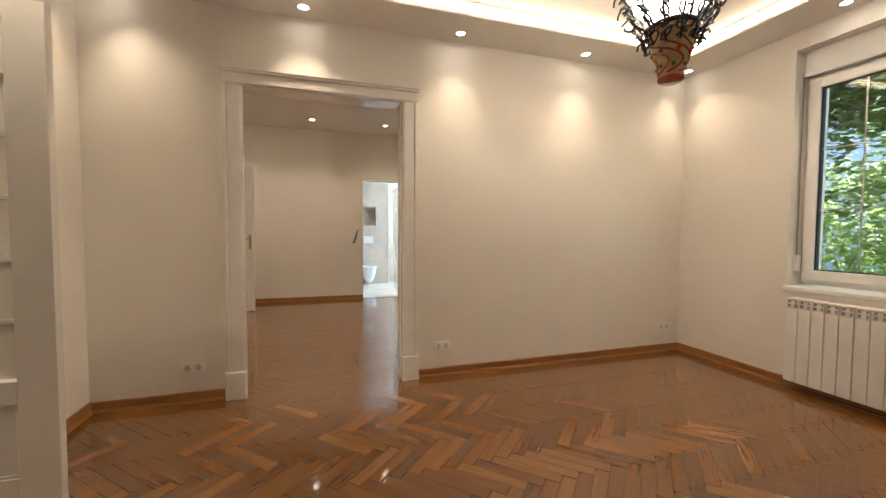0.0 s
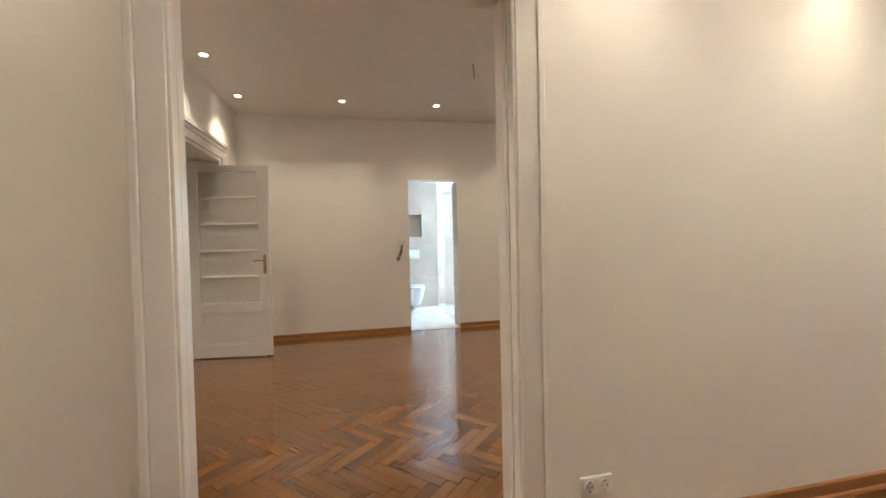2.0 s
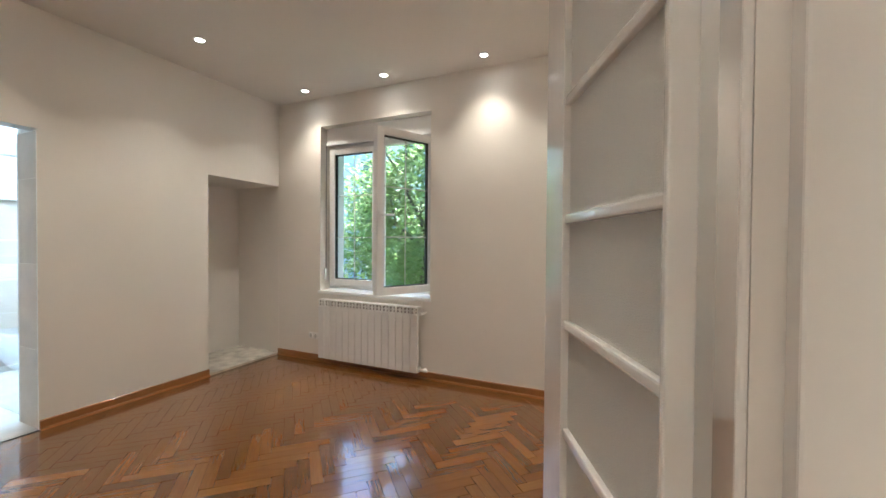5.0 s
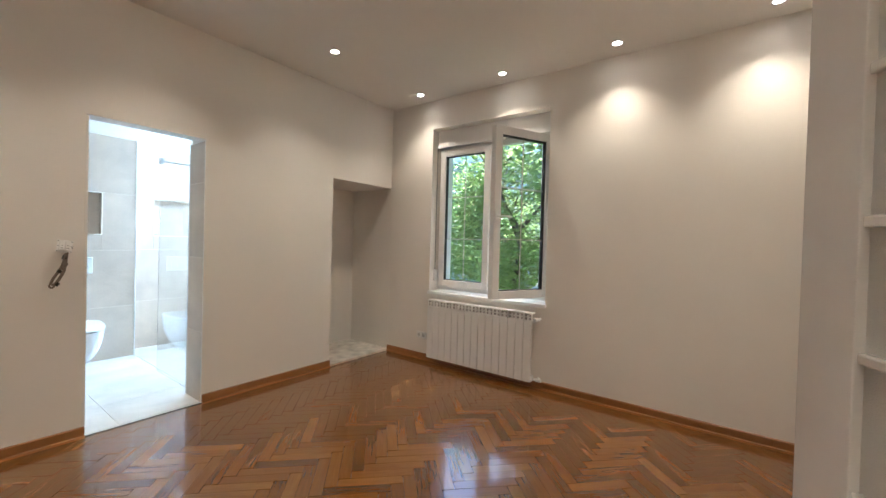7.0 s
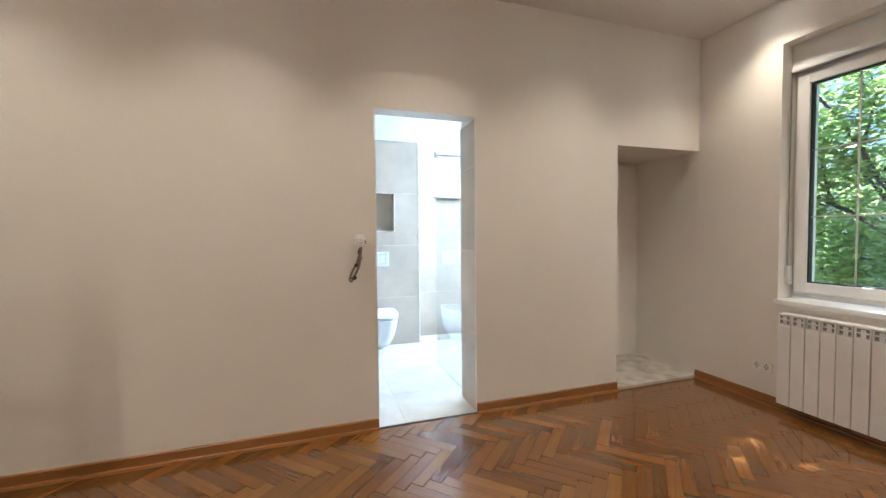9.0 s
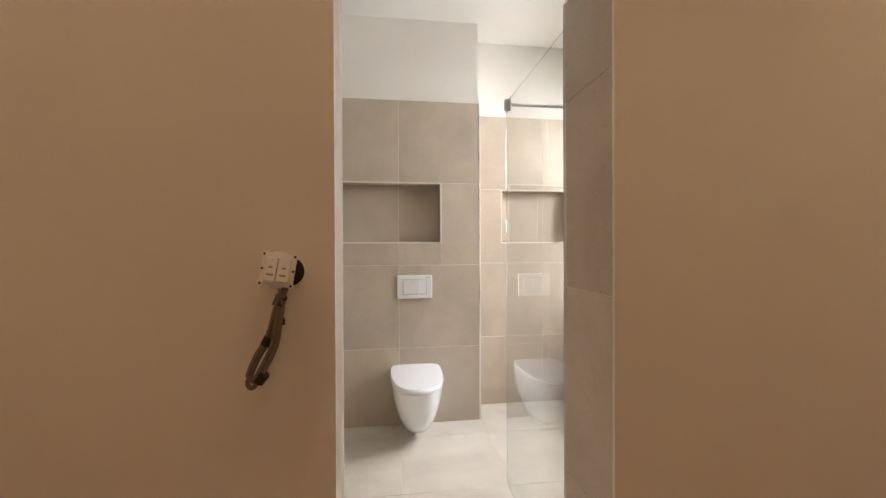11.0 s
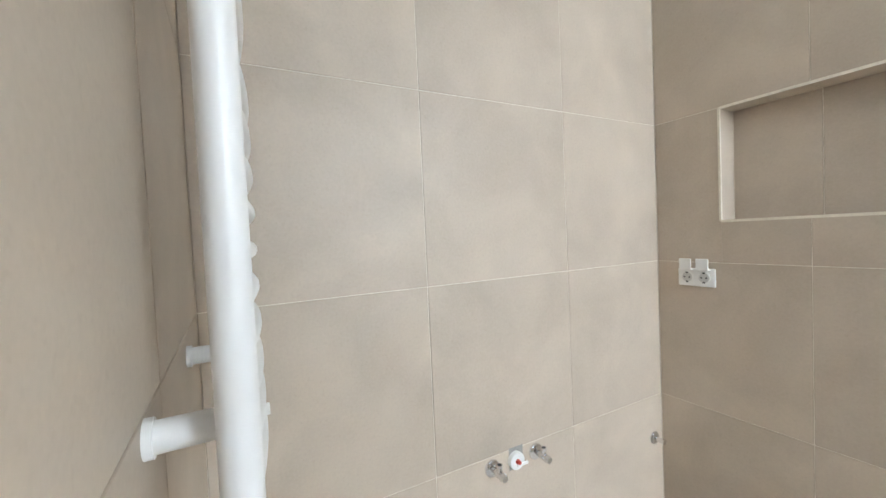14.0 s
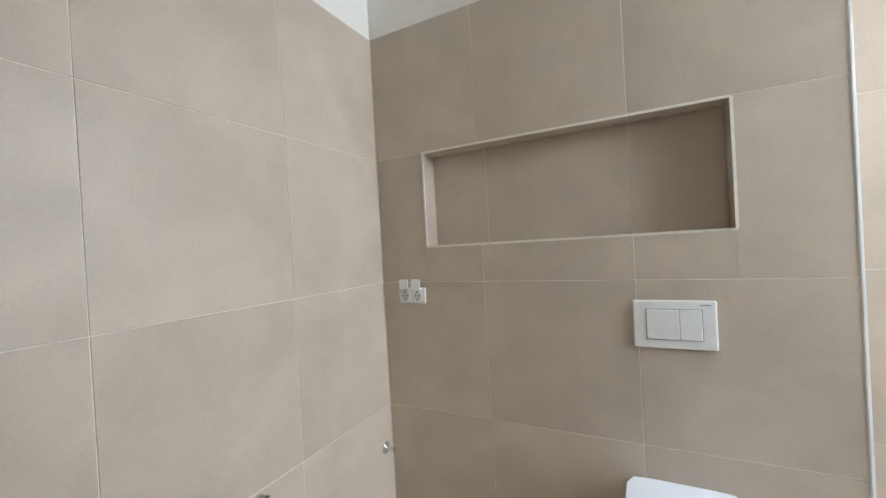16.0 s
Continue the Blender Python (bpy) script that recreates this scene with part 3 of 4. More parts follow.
def room_window(name, y0, y1, open_sash):
    root = tagged(new(name), "white plastic double window with fine glazing bars" + (", one sash open" if open_sash else ""), "window", kind="structure")
    xf = 4.0
    zt = 2.42
    bm = bmesh.new()
    for a, b in (((xf, y0, WZ0 + 0.02), (xf + 0.07, y0 + 0.05, zt)), ((xf, y1 - 0.05, WZ0 + 0.02), (xf + 0.07, y1, zt)), ((xf, y0 + 0.049, WZ0 + 0.02), (xf + 0.07, y1 - 0.049, WZ0 + 0.08)), ((xf, y0 + 0.049, zt - 0.05), (xf + 0.07, y1 - 0.049, zt))):
        bx(bm, a, b, 0.004)
    part("window_frame", bm, PVC, root)
    part("mullion", box((xf, (y0 + y1) / 2 - 0.03, WZ0 + 0.079), (xf + 0.07, (y0 + y1) / 2 + 0.03, zt - 0.049), 0.004), PVC, root)
    part("shutter_box", box((xf - 0.055, y0 + 0.004, zt + 0.002), (xf + 0.12, y1 - 0.004, WZ1 - 0.002), 0.006), PVC, root, "white roller shutter box")
    part("shutter_slat", box((xf - 0.075, y0 + 0.004, zt - 0.012), (xf - 0.054, y1 - 0.004, zt + 0.014), 0.005), PVC, root)
    bm = box((XR - 0.028, y0 - 0.012, WZ0 - 0.022), (xf + 0.01, y1 + 0.012, WZ0 + 0.012), 0.008)
    part("window_sill", bm, PVC, root, "white window board")
    w = (y1 - y0) / 2 - 0.035
    up = pose(xf - 0.012, y1 - 0.035, 0, rz=-90)
    sash(root, "sash", w, WZ0 + 0.065, zt - 0.04, up)
    if open_sash:
        a = math.degrees(math.atan2(5.91 - 5.655, 3.47 - 3.985))
        s = sash(root, "sash", w, WZ0 + 0.065, zt - 0.04, pose(3.985, 5.655, 0, rz=a), label="sash swung into the room")
        bm = box((w - 0.05, 0.034, 1.545), (w - 0.02, 0.046, 1.615), 0.004)
        sweep(bm, [(w - 0.035, 0.04, 1.58), (w - 0.035, 0.078, 1.58), (w - 0.05, 0.083, 1.58), (w - 0.15, 0.08, 1.58)], 0.009)
    else:
        s = sash(root, "sash", w, WZ0 + 0.065, zt - 0.04, pose(xf - 0.012, (y0 + y1) / 2, 0, rz=-90))
        bm = box((0.02, -0.046, 1.545), (0.05, -0.034, 1.615), 0.004)
        sweep(bm, [(0.035, -0.04, 1.58), (0.035, -0.078, 1.58), (0.035, -0.083, 1.56), (0.035, -0.08, 1.47)], 0.009)
    h = new("handle", mesh_of("handle", bm, PVC, True))
    h.parent = s
    bm = box((xf - 0.10, y1 - 0.028, 0.90), (xf - 0.045, y1 - 0.002, 1.03), 0.012)
    part("strap_winder", bm, PLASTIC, root, "white shutter strap winder")
    part("strap", box((xf - 0.08, y1 - 0.012, 1.02), (xf - 0.066, y1 - 0.010, zt + 0.01)), GREYPL, root, "grey woven shutter strap")
    return root


room_window("window_1", *W1, True)
room_window("window_2", *W2, False)

root = tagged(new("window_3"), "white bathroom window with a transom above a tiled ledge", "window", kind="structure")
YW0, YW1, XW = 8.55, 9.70, 3.06
bm = bmesh.new()
for a, b in (((XW, YW0, 0.87), (XW + 0.08, YW0 + 0.06, 2.5)), ((XW, YW1 - 0.06, 0.87), (XW + 0.08, YW1, 2.5)), ((XW, YW0 + 0.059, 0.87), (XW + 0.08, YW1 - 0.059, 0.93)), ((XW, YW0 + 0.059, 2.44), (XW + 0.08, YW1 - 0.059, 2.5)), ((XW - 0.01, YW0 + 0.059, 1.60), (XW + 0.08, YW1 - 0.059, 1.72))):
    bx(bm, a, b, 0.006)
part("window_frame", bm, PVC, root)
sash(root, "sash", YW1 - YW0 - 0.1, 0.92, 1.61, pose(XW - 0.01, YW1 - 0.05, 0, rz=-90), bars=0)
sash(root, "sash", YW1 - YW0 - 0.1, 1.71, 2.45, pose(XW - 0.01, YW1 - 0.05, 0, rz=-90), bars=1)

# ---- bathroom walls ----
G = 0.010
structure("wall_bath_west", slab(0, TX - 0.2, TX - G, (YI - 0.15, TY + 0.2), (0, 3.1)), PAINT)
structure("wall_toilet", slab(1, TY + G, TY + 0.5, (TX - 0.2, TE - G), (0, 3.1), [(0.375, 1.538, 1.326, 1.755)]), PAINT, "boxed-in wall behind the toilet")
structure("wall_shower_back", slab(1, TY2 + G, TY2 + 0.35, (TE - G, 3.4), (0, 3.1), [(2.077, 2.662, 1.326, 1.752)]), PAINT)
bm = slab(0, BWX + G, 2.925, (YI2 - 0.012, TY2 + G), (0, 3.1), [(YW0 - 0.05, TY2 + G + 1, 0.87, 4)])
bx(bm, (2.9251, YW0 - 0.05, 0), (3.35, TY2 + G, 0.858))
bx(bm, (2.9251, 8.40, 0), (3.35, YW0 - 0.05, 3.1))
bx(bm, (XW, YW0 - 0.05, 2.5), (3.35, TY2 + G, 3.1))
bx(bm, (XW, YW1, 0.858), (3.35, TY2 + G, 2.5))
structure("wall_bath_window", bm, PAINT)

# ---- radiators ----


def radiator(y0, n, pitch, label):
    root = thing("radiator", label, "radiator", "radiators under the windows")
    x0, x1, z0, z1 = -0.105, -0.02, 0.06, 0.71
    for k in range(n):
        a, b = k * pitch, (k + 1) * pitch
        bm = box((x0, a + 0.0022, z0 + 0.012), (x0 + 0.012, b - 0.0022, z1 - 0.075), 0.004)
        bx(bm, (x0 + 0.012, a + pitch / 2 - 0.012, z0 + 0.02), (x1, a + pitch / 2 + 0.012, z1 - 0.02))
        bx(bm, (x0 + 0.02, a + 0.001, z1 - 0.09), (x1, b - 0.001, z1 - 0.075))
        bx(bm, (x0 + 0.02, a + 0.001, z0 + 0.01), (x1, b - 0.001, z0 + 0.06), 0.006)
        bx(bm, (x0 + 0.008, a + 0.0015, z1 - 0.014), (x1, b - 0.0015, z1), 0.006)
        bx(bm, (x0 + 0.004, a + 0.004, z1 - 0.078), (x0 + 0.012, a + 0.010, z1 - 0.008))
        bx(bm, (x0 + 0.004, b - 0.010, z1 - 0.078), (x0 + 0.012, b - 0.004, z1 - 0.008))
        s = part("section", bm, ENAMEL, root)
        v = new("vent_grille", mesh_of("vent_grille", box((x0 + 0.014, a + 0.010, z1 - 0.066), (x0 + 0.018, b - 0.010, z1 - 0.016)), GREYPL))
        v.parent = s
        v2 = new("vent_fin", mesh_of("vent_fin", box((x0 + 0.006, a + 0.012, z1 - 0.045), (x0 + 0.020, b - 0.012, z1 - 0.036), 0.002), ENAMEL))
        v2.parent = s
    for z in (z0 + 0.035, z1 - 0.06):
        bm = cyl(bmesh.new(), (-0.06, 0.0, z), (-0.06, -0.055, z), 0.012)
        cyl(bm, (-0.06, -0.035, z), (-0.115 if z > 0.3 else -0.06, -0.035 if z > 0.3 else -0.085, z), 0.016, seg=14)
        cyl(bm, (-0.06, -0.04, z), (0.0, -0.04, z), 0.010)
        part("valve", bm, PLASTIC, root, "white capped valve", smooth=True)
    root.location = (XR, y0, 0)
    return root


radiator(5.685, 15, 0.0815, "white ribbed aluminium radiator under the bedroom window")
radiator(1.36, 15, 0.0815, "white ribbed aluminium radiator under the sitting room window")


# ---- sockets ----


def socket(m, label, lids=False):
    """A double socket in the xz plane facing -y."""
    root = thing("double_socket", label, "socket", "double sockets on the walls")
    part("cover_plate", box((-0.072, -0.011, -0.037), (0.072, 0, 0.037), 0.005), PLASTIC, root)
    for x in (-0.033, 0.033):
        bm = cyl(bmesh.new(), (x, -0.014, 0), (x, -0.0105, 0), 0.0235, seg=28)
        p = part("outlet", bm, PLASTIC, root, smooth=True)
        # flat grey disc: the shade of the sunken well as a colour
        bm = cyl(bmesh.new(), (x, -0.0152, 0), (x, -0.0142, 0), 0.0195, seg=24)
        w = new("outlet_shade", mesh_of("outlet_shade", bm, WELL_SHADE))
        w.parent = p
        # black pieces stand for the shade in the openings
        bm = bmesh.new()
        for d in (-0.0095, 0.0095):
            cyl(bm, (x + d, -0.0165, 0), (x + d, -0.0153, 0), 0.0032, seg=10)
        for d in (-0.019, 0.019):
            bx(bm, (x - 0.004, -0.0165, d - 0.003), (x + 0.004, -0.0153, d + 0.003))
        w = new("outlet_hole", mesh_of("outlet_hole", bm, BLACK))
        w.parent = p
        if lids:
            bm = box((x - 0.024, -0.030, 0.030), (x + 0.024, -0.024, 0.078), 0.003)
            bx(bm, (x - 0.024, -0.026, 0.030), (x + 0.024, -0.0, 0.036), 0.002)
            part("hinged_lid", bm, PLASTIC, root, "raised white lid")
    root.matrix_world = m
    return root


socket(pose(1.289, YD0, 0.245), "white double wall socket beside the wide doorway")
socket(pose(-0.53, YD0, 0.243), "white double wall socket beside the wide doorway")
socket(pose(3.65, YD0, 0.25), "white double wall socket near the room corner")
socket(pose(XR, 7.06, 0.275, rz=-90), "white double wall socket beside the radiator")
socket(pose(0.281, TY, 1.098), "white bathroom socket with both lids raised", True)

# ---- downlights ----


def downlight():
    root = thing("downlight", "small white recessed ceiling spotlight, lit", "ceiling spotlight", "recessed ceiling spotlights")
    bm = lathe(bmesh.new(), [(0.030, -0.001), (0.033, -0.006), (0.041, -0.006), (0.044, -0.001), (0.044, 0.002)], (0, 0, 0), 28)
    part("ring", bm, STEEL, root, smooth=True)
    part("lens", cyl(bmesh.new(), (0, 0, -0.003), (0, 0, 0.002), 0.030, seg=24), LENS, root, "glowing lens")
    return root


D = downlight()
XS = [-0.916 + 1.134 * k for k in range(5)]
spots = [(x, y, H2) for x in XS for y in (6.985, 4.04)] + [(x, y, H2) for x in (XS[0], XS[4]) for y in (6.0, 5.0)]
spots += [(x, 3.46, H1) for x in (-0.93, 0.225, 1.385, 2.54, 3.70)] + [(3.70, y, H1) for y in (2.28, 1.1, -0.1, -1.3)] + [(-0.93, y, H1) for y in (2.28, 1.1, -0.1, -1.3)]
D.location = spots[0]
for s in spots[1:]:
    copy_thing(D, pose(*s))
# three unseen spotlights, added so that the dark hall is lit
spots += [(-2.3, y, 2.8) for y in (1.9, 4.0, 6.0)]
added_hall_lights = [copy_thing(D, pose(*s)) for s in spots[-3:]]
for x, y, z in spots:
    # the spotlights close to a wall are swivelled a little into the room
    ax = 0.26 if -1.2 < x < -0.8 else -0.26 if x > 3.5 else 0.0
    ay = -0.26 if 3.4 < y < 3.5 else 0.26 if 3.9 < y < 4.1 else 0.0
    upper = z > 2.76
    ax, ay = (ax * 0.35, ay * 0.35) if upper else (ax, ay)
    spot(x, y, z - 0.012, SPOT_W * (0.86 if upper else 0.72), 108 if upper else 102, (ax, ay))

# bare lead where a lamp will hang
bm = sweep(bmesh.new(), [(1.475, 5.80, H2 + 0.003), (1.477, 5.81, H2 - 0.03), (1.49, 5.83, H2 - 0.07), (1.50, 5.85, H2 - 0.11)], 0.004, 8)
solid("lamp_cable", bm, BLACK, "short bare black cable hanging from the ceiling", "cable", smooth=True)

# ---- chandelier ----
root = thing("chandelier", "painted ceramic chandelier with a milk glass bowl and black ironwork", "chandelier")
C = (2.10, 2.17, 2.0)
body = [(0.0, 0.0), (0.055, 0.004), (0.062, 0.02), (0.060, 0.045), (0.078, 0.10), (0.100, 0.17), (0.112, 0.23), (0.110, 0.27), (0.085, 0.30), (0.06, 0.315)]
part("urn", lathe(bmesh.new(), body, C, 32), CREAM, root, "cream glazed urn with painted flowers", True)
part("foot_ring", lathe(bmesh.new(), [(0.0, -0.004), (0.052, -0.004), (0.064, 0.006), (0.064, 0.018), (0.058, 0.022)], C, 32), CRIMSON, root, "dark red foot", True)


def urn_r(z):
    for (r0, z0), (r1, z1) in zip(body, body[1:]):
        if z0 <= z <= z1:
            return r0 + (r1 - r0) * (z - z0) / (z1 - z0)
    return 0.05


for k in range(7):
    pts = []
    for i in range(14):
        z = 0.03 + 0.24 * i / 13
        a = 2 * math.pi * k / 7 + 1.1 * math.sin(i * 0.5)
        pts.append((C[0] + urn_r(z) * math.cos(a), C[1] + urn_r(z) * math.sin(a), C[2] + z))
    part("painted_scroll", sweep(bmesh.new(), pts, 0.006, 6), CRIMSON, root)
    for j in range(3):
        z = 0.07 + 0.07 * j
        a = 2 * math.pi * (k + 0.5) / 7 + 0.2 * j
        bm = bmesh.new()
        bmesh.ops.create_icosphere(bm, subdivisions=1, radius=0.013, matrix=Matrix.Translation((C[0] + urn_r(z) * math.cos(a), C[1] + urn_r(z) * math.sin(a), C[2] + z)))
        part("painted_flower", bm, CRIMSON if j % 2 else MOSS, root)
part("neck", lathe(bmesh.new(), [(0.115, 0.27), (0.122, 0.285), (0.09, 0.31), (0.045, 0.33), (0.03, 0.37), (0.04, 0.40), (0.02, 0.42), (0.015, 0.55)], C, 24), CREAM, root, smooth=True)
part("iron_band", lathe(bmesh.new(), [(0.114, 0.262), (0.126, 0.266), (0.126, 0.282), (0.114, 0.288)], C, 32), IRON, root, smooth=True)
part("bowl", lathe(bmesh.new(), [(0.06, 0.33), (0.14, 0.36), (0.20, 0.42), (0.23, 0.50), (0.235, 0.55)], C, 32), MILK, root, "white lit glass bowl", True)
part("rod", cyl(bmesh.new(), (C[0], C[1], C[2] + 0.5), (C[0], C[1], 2.86), 0.008), IRON, root, smooth=True)
part("canopy", lathe(bmesh.new(), [(0.015, 0.80), (0.05, 0.82), (0.055, 0.86)], C, 24), IRON, root, smooth=True)
rng = random.Random(4)
for k in range(12):
    turn = Matrix.Translation(C) @ Matrix.Rotation(2 * math.pi * k / 12, 4, "Z")
    lines = [("scroll_stem", 0.006, [(0.12 + 0.14 * f / 8 + 0.01 * math.sin(f * 2.4), 0, 0.17 + 0.36 * f / 8) for f in range(9)])]
    for j in range(7):
        f = j / 6
        r0, z0 = 0.13 + 0.13 * f, 0.20 + 0.30 * f
        s0 = rng.uniform(0.7, 1.3)
        pts = []
        for i in range(12):
            u = i / 11 * 1.7 * math.pi + rng.random() * 0.1
            q = 0.036 * s0 * (1 - 0.5 * i / 11)
            pts.append((r0 + q * math.cos(u), q * math.sin(u) * 0.9, z0 + q * math.sin(u + j)))
        lines.append(("scroll", 0.0055, pts))
    for name, r, pts in lines:
        part(name, sweep(bmesh.new(), [turn @ Vector(q) for q in pts], r, 6), IRON, root, "black wrought ironwork")
bulb = new("chandelier_bulb", bpy.data.lights.new("chandelier_bulb", "POINT"))
bulb.data.energy, bulb.data.color, bulb.data.shadow_soft_size = 7.5, WARM, 0.06
bulb.location = (C[0], C[1], C[2] + 0.47)

# ---- bathroom things ----
# toilet: wall-hung, rounded bowl with a closed lid
root = thing("toilet", "white wall-hung toilet with a closed lid", "toilet")
WX, WYB = 1.345, TY


def outline(w, d, z, k=28, flat=0.0):
    """A toilet plan: flat at the wall, rounded in front."""
    pts = [(-w, 0), (w, 0)]
    arc = []
    for i in range(k + 1):
        a = math.pi * i / k
        c, s = math.cos(a), math.sin(a)
        arc.append((w * math.copysign(abs(c) ** 0.75, c), -0.12 - (d - 0.12) * abs(s) ** 0.85))
    return [Vector((WX + x, WYB + y, z)) for x, y in [(w * 0.88, -0.003), (w, -0.05), *arc, (-w, -0.05), (-w * 0.88, -0.003)]]


def loft(levels):
    bm = bmesh.new()
    rings = [[bm.verts.new(p) for p in lv] for lv in levels]
    for a, b in zip(rings, rings[1:]):
        for i in range(len(a)):
            j = (i + 1) % len(a)
            bm.faces.new((a[i], a[j], b[j], b[i]))
    bm.faces.new(rings[0][::-1])
    bm.faces.new(rings[-1])
    return bm


part("bowl", loft([outline(0.055, 0.22, 0.045), outline(0.085, 0.30, 0.075), outline(0.120, 0.385, 0.14), outline(0.148, 0.45, 0.22), outline(0.166, 0.49, 0.31), outline(0.174, 0.508, 0.385), outline(0.175, 0.51, 0.402)]), CERAMIC, root, smooth=True)
part("lid", loft([outline(0.172, 0.508, 0.404), outline(0.179, 0.516, 0.408), outline(0.180, 0.518, 0.426), outline(0.174, 0.510, 0.436), outline(0.12, 0.44, 0.440)]), CERAMIC, root, "smooth closed white lid", True)
part("drain_plug", cyl(bmesh.new(), (WX, WYB - 0.13, 0.018), (WX, WYB - 0.13, 0.05), 0.035, 0.045), PLASTIC, root, smooth=True)

root = thing("flush_plate", "white dual flush plate above the toilet", "flush plate")
part("plate", box((1.219, TY - 0.014, 0.919), (1.472, TY, 1.088), 0.006), PLASTIC, root)
part("button", box((1.262, TY - 0.019, 0.952), (1.362, TY - 0.013, 1.056), 0.002), PLASTIC, root)
part("button", box((1.364, TY - 0.019, 0.952), (1.428, TY - 0.013, 1.056), 0.002), PLASTIC, root)
part("button_gap", box((1.259, TY - 0.0148, 0.949), (1.431, TY - 0.0125, 1.059)), GREYPL, root)
part("mark", box((1.425, TY - 0.0146, 1.071), (1.455, TY - 0.0138, 1.075)), GREYPL, root)

root = thing("floor_drain", "square floor drain under teal protective film", "floor drain")
part("cover", box((-0.058, -0.058, 0.0), (0.058, 0.058, 0.006), 0.002), TEAL, root)
# dark bars for the lines of writing on the film
for k in range(6):
    part("print_bar", box((-0.035 + 0.004 * k, -0.04 + k * 0.015, 0.0062), (0.04, -0.034 + k * 0.015, 0.0068)), BLACK, root)
root.location = (0.677, 9.325, 0.0045)

# angle valves and capped waste on the side wall


def angle_valve(y, z, name="angle_valve", label="chrome angle valve on the tiled wall", group="angle valves under the basin place"):
    root = thing(name, label, "valve", group)
    part("rosette", lathe(bmesh.new(), [(0.0, 0.012), (0.018, 0.012), (0.028, 0.006), (0.030, 0.0)], (0, 0, 0), 24), CHROME, root, smooth=True)
    bm = cyl(bmesh.new(), (0, 0, 0.008), (0, 0, 0.045), 0.010)
    cyl(bm, (0, 0, 0.034), (0, 0, 0.062), 0.013, seg=18)
    part("valve_body", bm, CHROME, root, smooth=True)
    bm = cyl(bmesh.new(), (0, 0, 0.045), (-0.030, 0, 0.045), 0.0085)
    cyl(bm, (-0.026, 0, 0.045), (-0.034, 0, 0.045), 0.0115, seg=6)
    part("outlet_pipe", bm, CHROME, root, smooth=True)
    bm = cyl(bmesh.new(), (0.0, 0.0, 0.060), (0.0, 0.0, 0.074), 0.014, 0.011, seg=10)
    part("knob", bm, CHROME, root, smooth=True)
    part("bore", cyl(bmesh.new(), (-0.0342, 0, 0.045), (-0.0346, 0, 0.045), 0.007), BLACK, root)
    root.matrix_world = Matrix.Translation((TX, y, z)) @ Matrix(((0, 0, 1), (0, 1, 0), (-1, 0, 0))).transposed().to_4x4().inverted()
    return root


angle_valve(8.567, 0.521)
angle_valve(8.759, 0.521)
root = thing("capped_waste", "grey capped waste pipe stub in a rough hole", "pipe")
part("hole", box((TX + 0.0005, 8.640, 0.487), (TX + 0.0015, 8.700, 0.565)), GREYPL, root)
part("pipe", cyl(bmesh.new(), (TX, 8.664, 0.522), (TX + 0.018, 8.664, 0.522), 0.030, seg=24), PLASTIC, root, smooth=True)
part("cap", cyl(bmesh.new(), (TX + 0.018, 8.664, 0.522), (TX + 0.030, 8.664, 0.522), 0.009, 0.007, seg=16), RED, root, "red cap", True)
bm = box((TX + 0.02, 8.658, 0.505), (TX + 0.026, 8.705, 0.515), 0.002)
part("tag", bm, PLASTIC, root)
root = thing("wall_outlet", "round chrome wall valve near the bathroom corner", "valve")
bm = lathe(bmesh.new(), [(0.0, 0.010), (0.018, 0.010), (0.027, 0.005), (0.029, 0.0)], (0, 0, 0), 24)
bmesh.ops.transform(bm, matrix=pose(TX, 9.45, 0.369, 0, 90, 0), verts=bm.verts)
part("rosette", bm, CHROME, root, smooth=True)
part("spindle", cyl(bmesh.new(), (TX + 0.008, 9.45, 0.369), (TX + 0.048, 9.45, 0.369), 0.011, seg=16), CHROME, root, smooth=True)

# towel radiator on the wall beside the doorway
root = thing("towel_radiator", "white curved towel radiator beside the bathroom doorway", "towel radiator")
XA, XB, YR = 0.797, 0.315, 7.830
for x in (XA, XB):
    bm = cyl(bmesh.new(), (x, YR, 1.02), (x, YR, 2.18), 0.0185, seg=24)
    cyl(bm, (x, YR, 1.0), (x, YR, 1.02), 0.012, 0.0185, seg=24)
    cyl(bm, (x, YR, 2.18), (x, YR, 2.195), 0.0185, 0.012, seg=24)
    part("upright_tube", bm, ENAMEL, root, smooth=True)
for z in [1.075 + 0.047 * k for k in range(10)] + [1.615 + 0.047 * k for k in range(6)] + [1.97 + 0.047 * k for k in range(4)]:
    pts = [(XA + (XB - XA) * i / 14, YR + 0.024 * math.sin(math.pi * i / 14) ** 0.8, z) for i in range(15)]
    part("rung", sweep(bmesh.new(), pts, 0.0112, 12), ENAMEL, root, smooth=True)
for x, z in ((XA - 0.052, 1.14), (XB + 0.045, 1.12), (XA - 0.045, 2.05), (XB + 0.045, 2.05)):
    bm = cyl(bmesh.new(), (x, YI, z), (x, YI + 0.008, z), 0.019, seg=20)
    cyl(bm, (x, YI + 0.006, z), (x, YR + 0.02, z), 0.0155, seg=20)
    part("wall_bracket", bm, ENAMEL, root, smooth=True)
bm = cyl(bmesh.new(), (XB, YR, 0.965), (XB, YR, 1.0), 0.012)
cyl(bm, (XB, YI, 0.972), (XB, YR + 0.012, 0.972), 0.009)
part("valve", bm, CHROME, root, smooth=True)
part("valve_knob", cyl(bmesh.new(), (XB - 0.01, YR + 0.012, 0.972), (XB - 0.01, YR + 0.055, 0.972), 0.015, 0.012), PLASTIC, root, "white plastic knob", True)

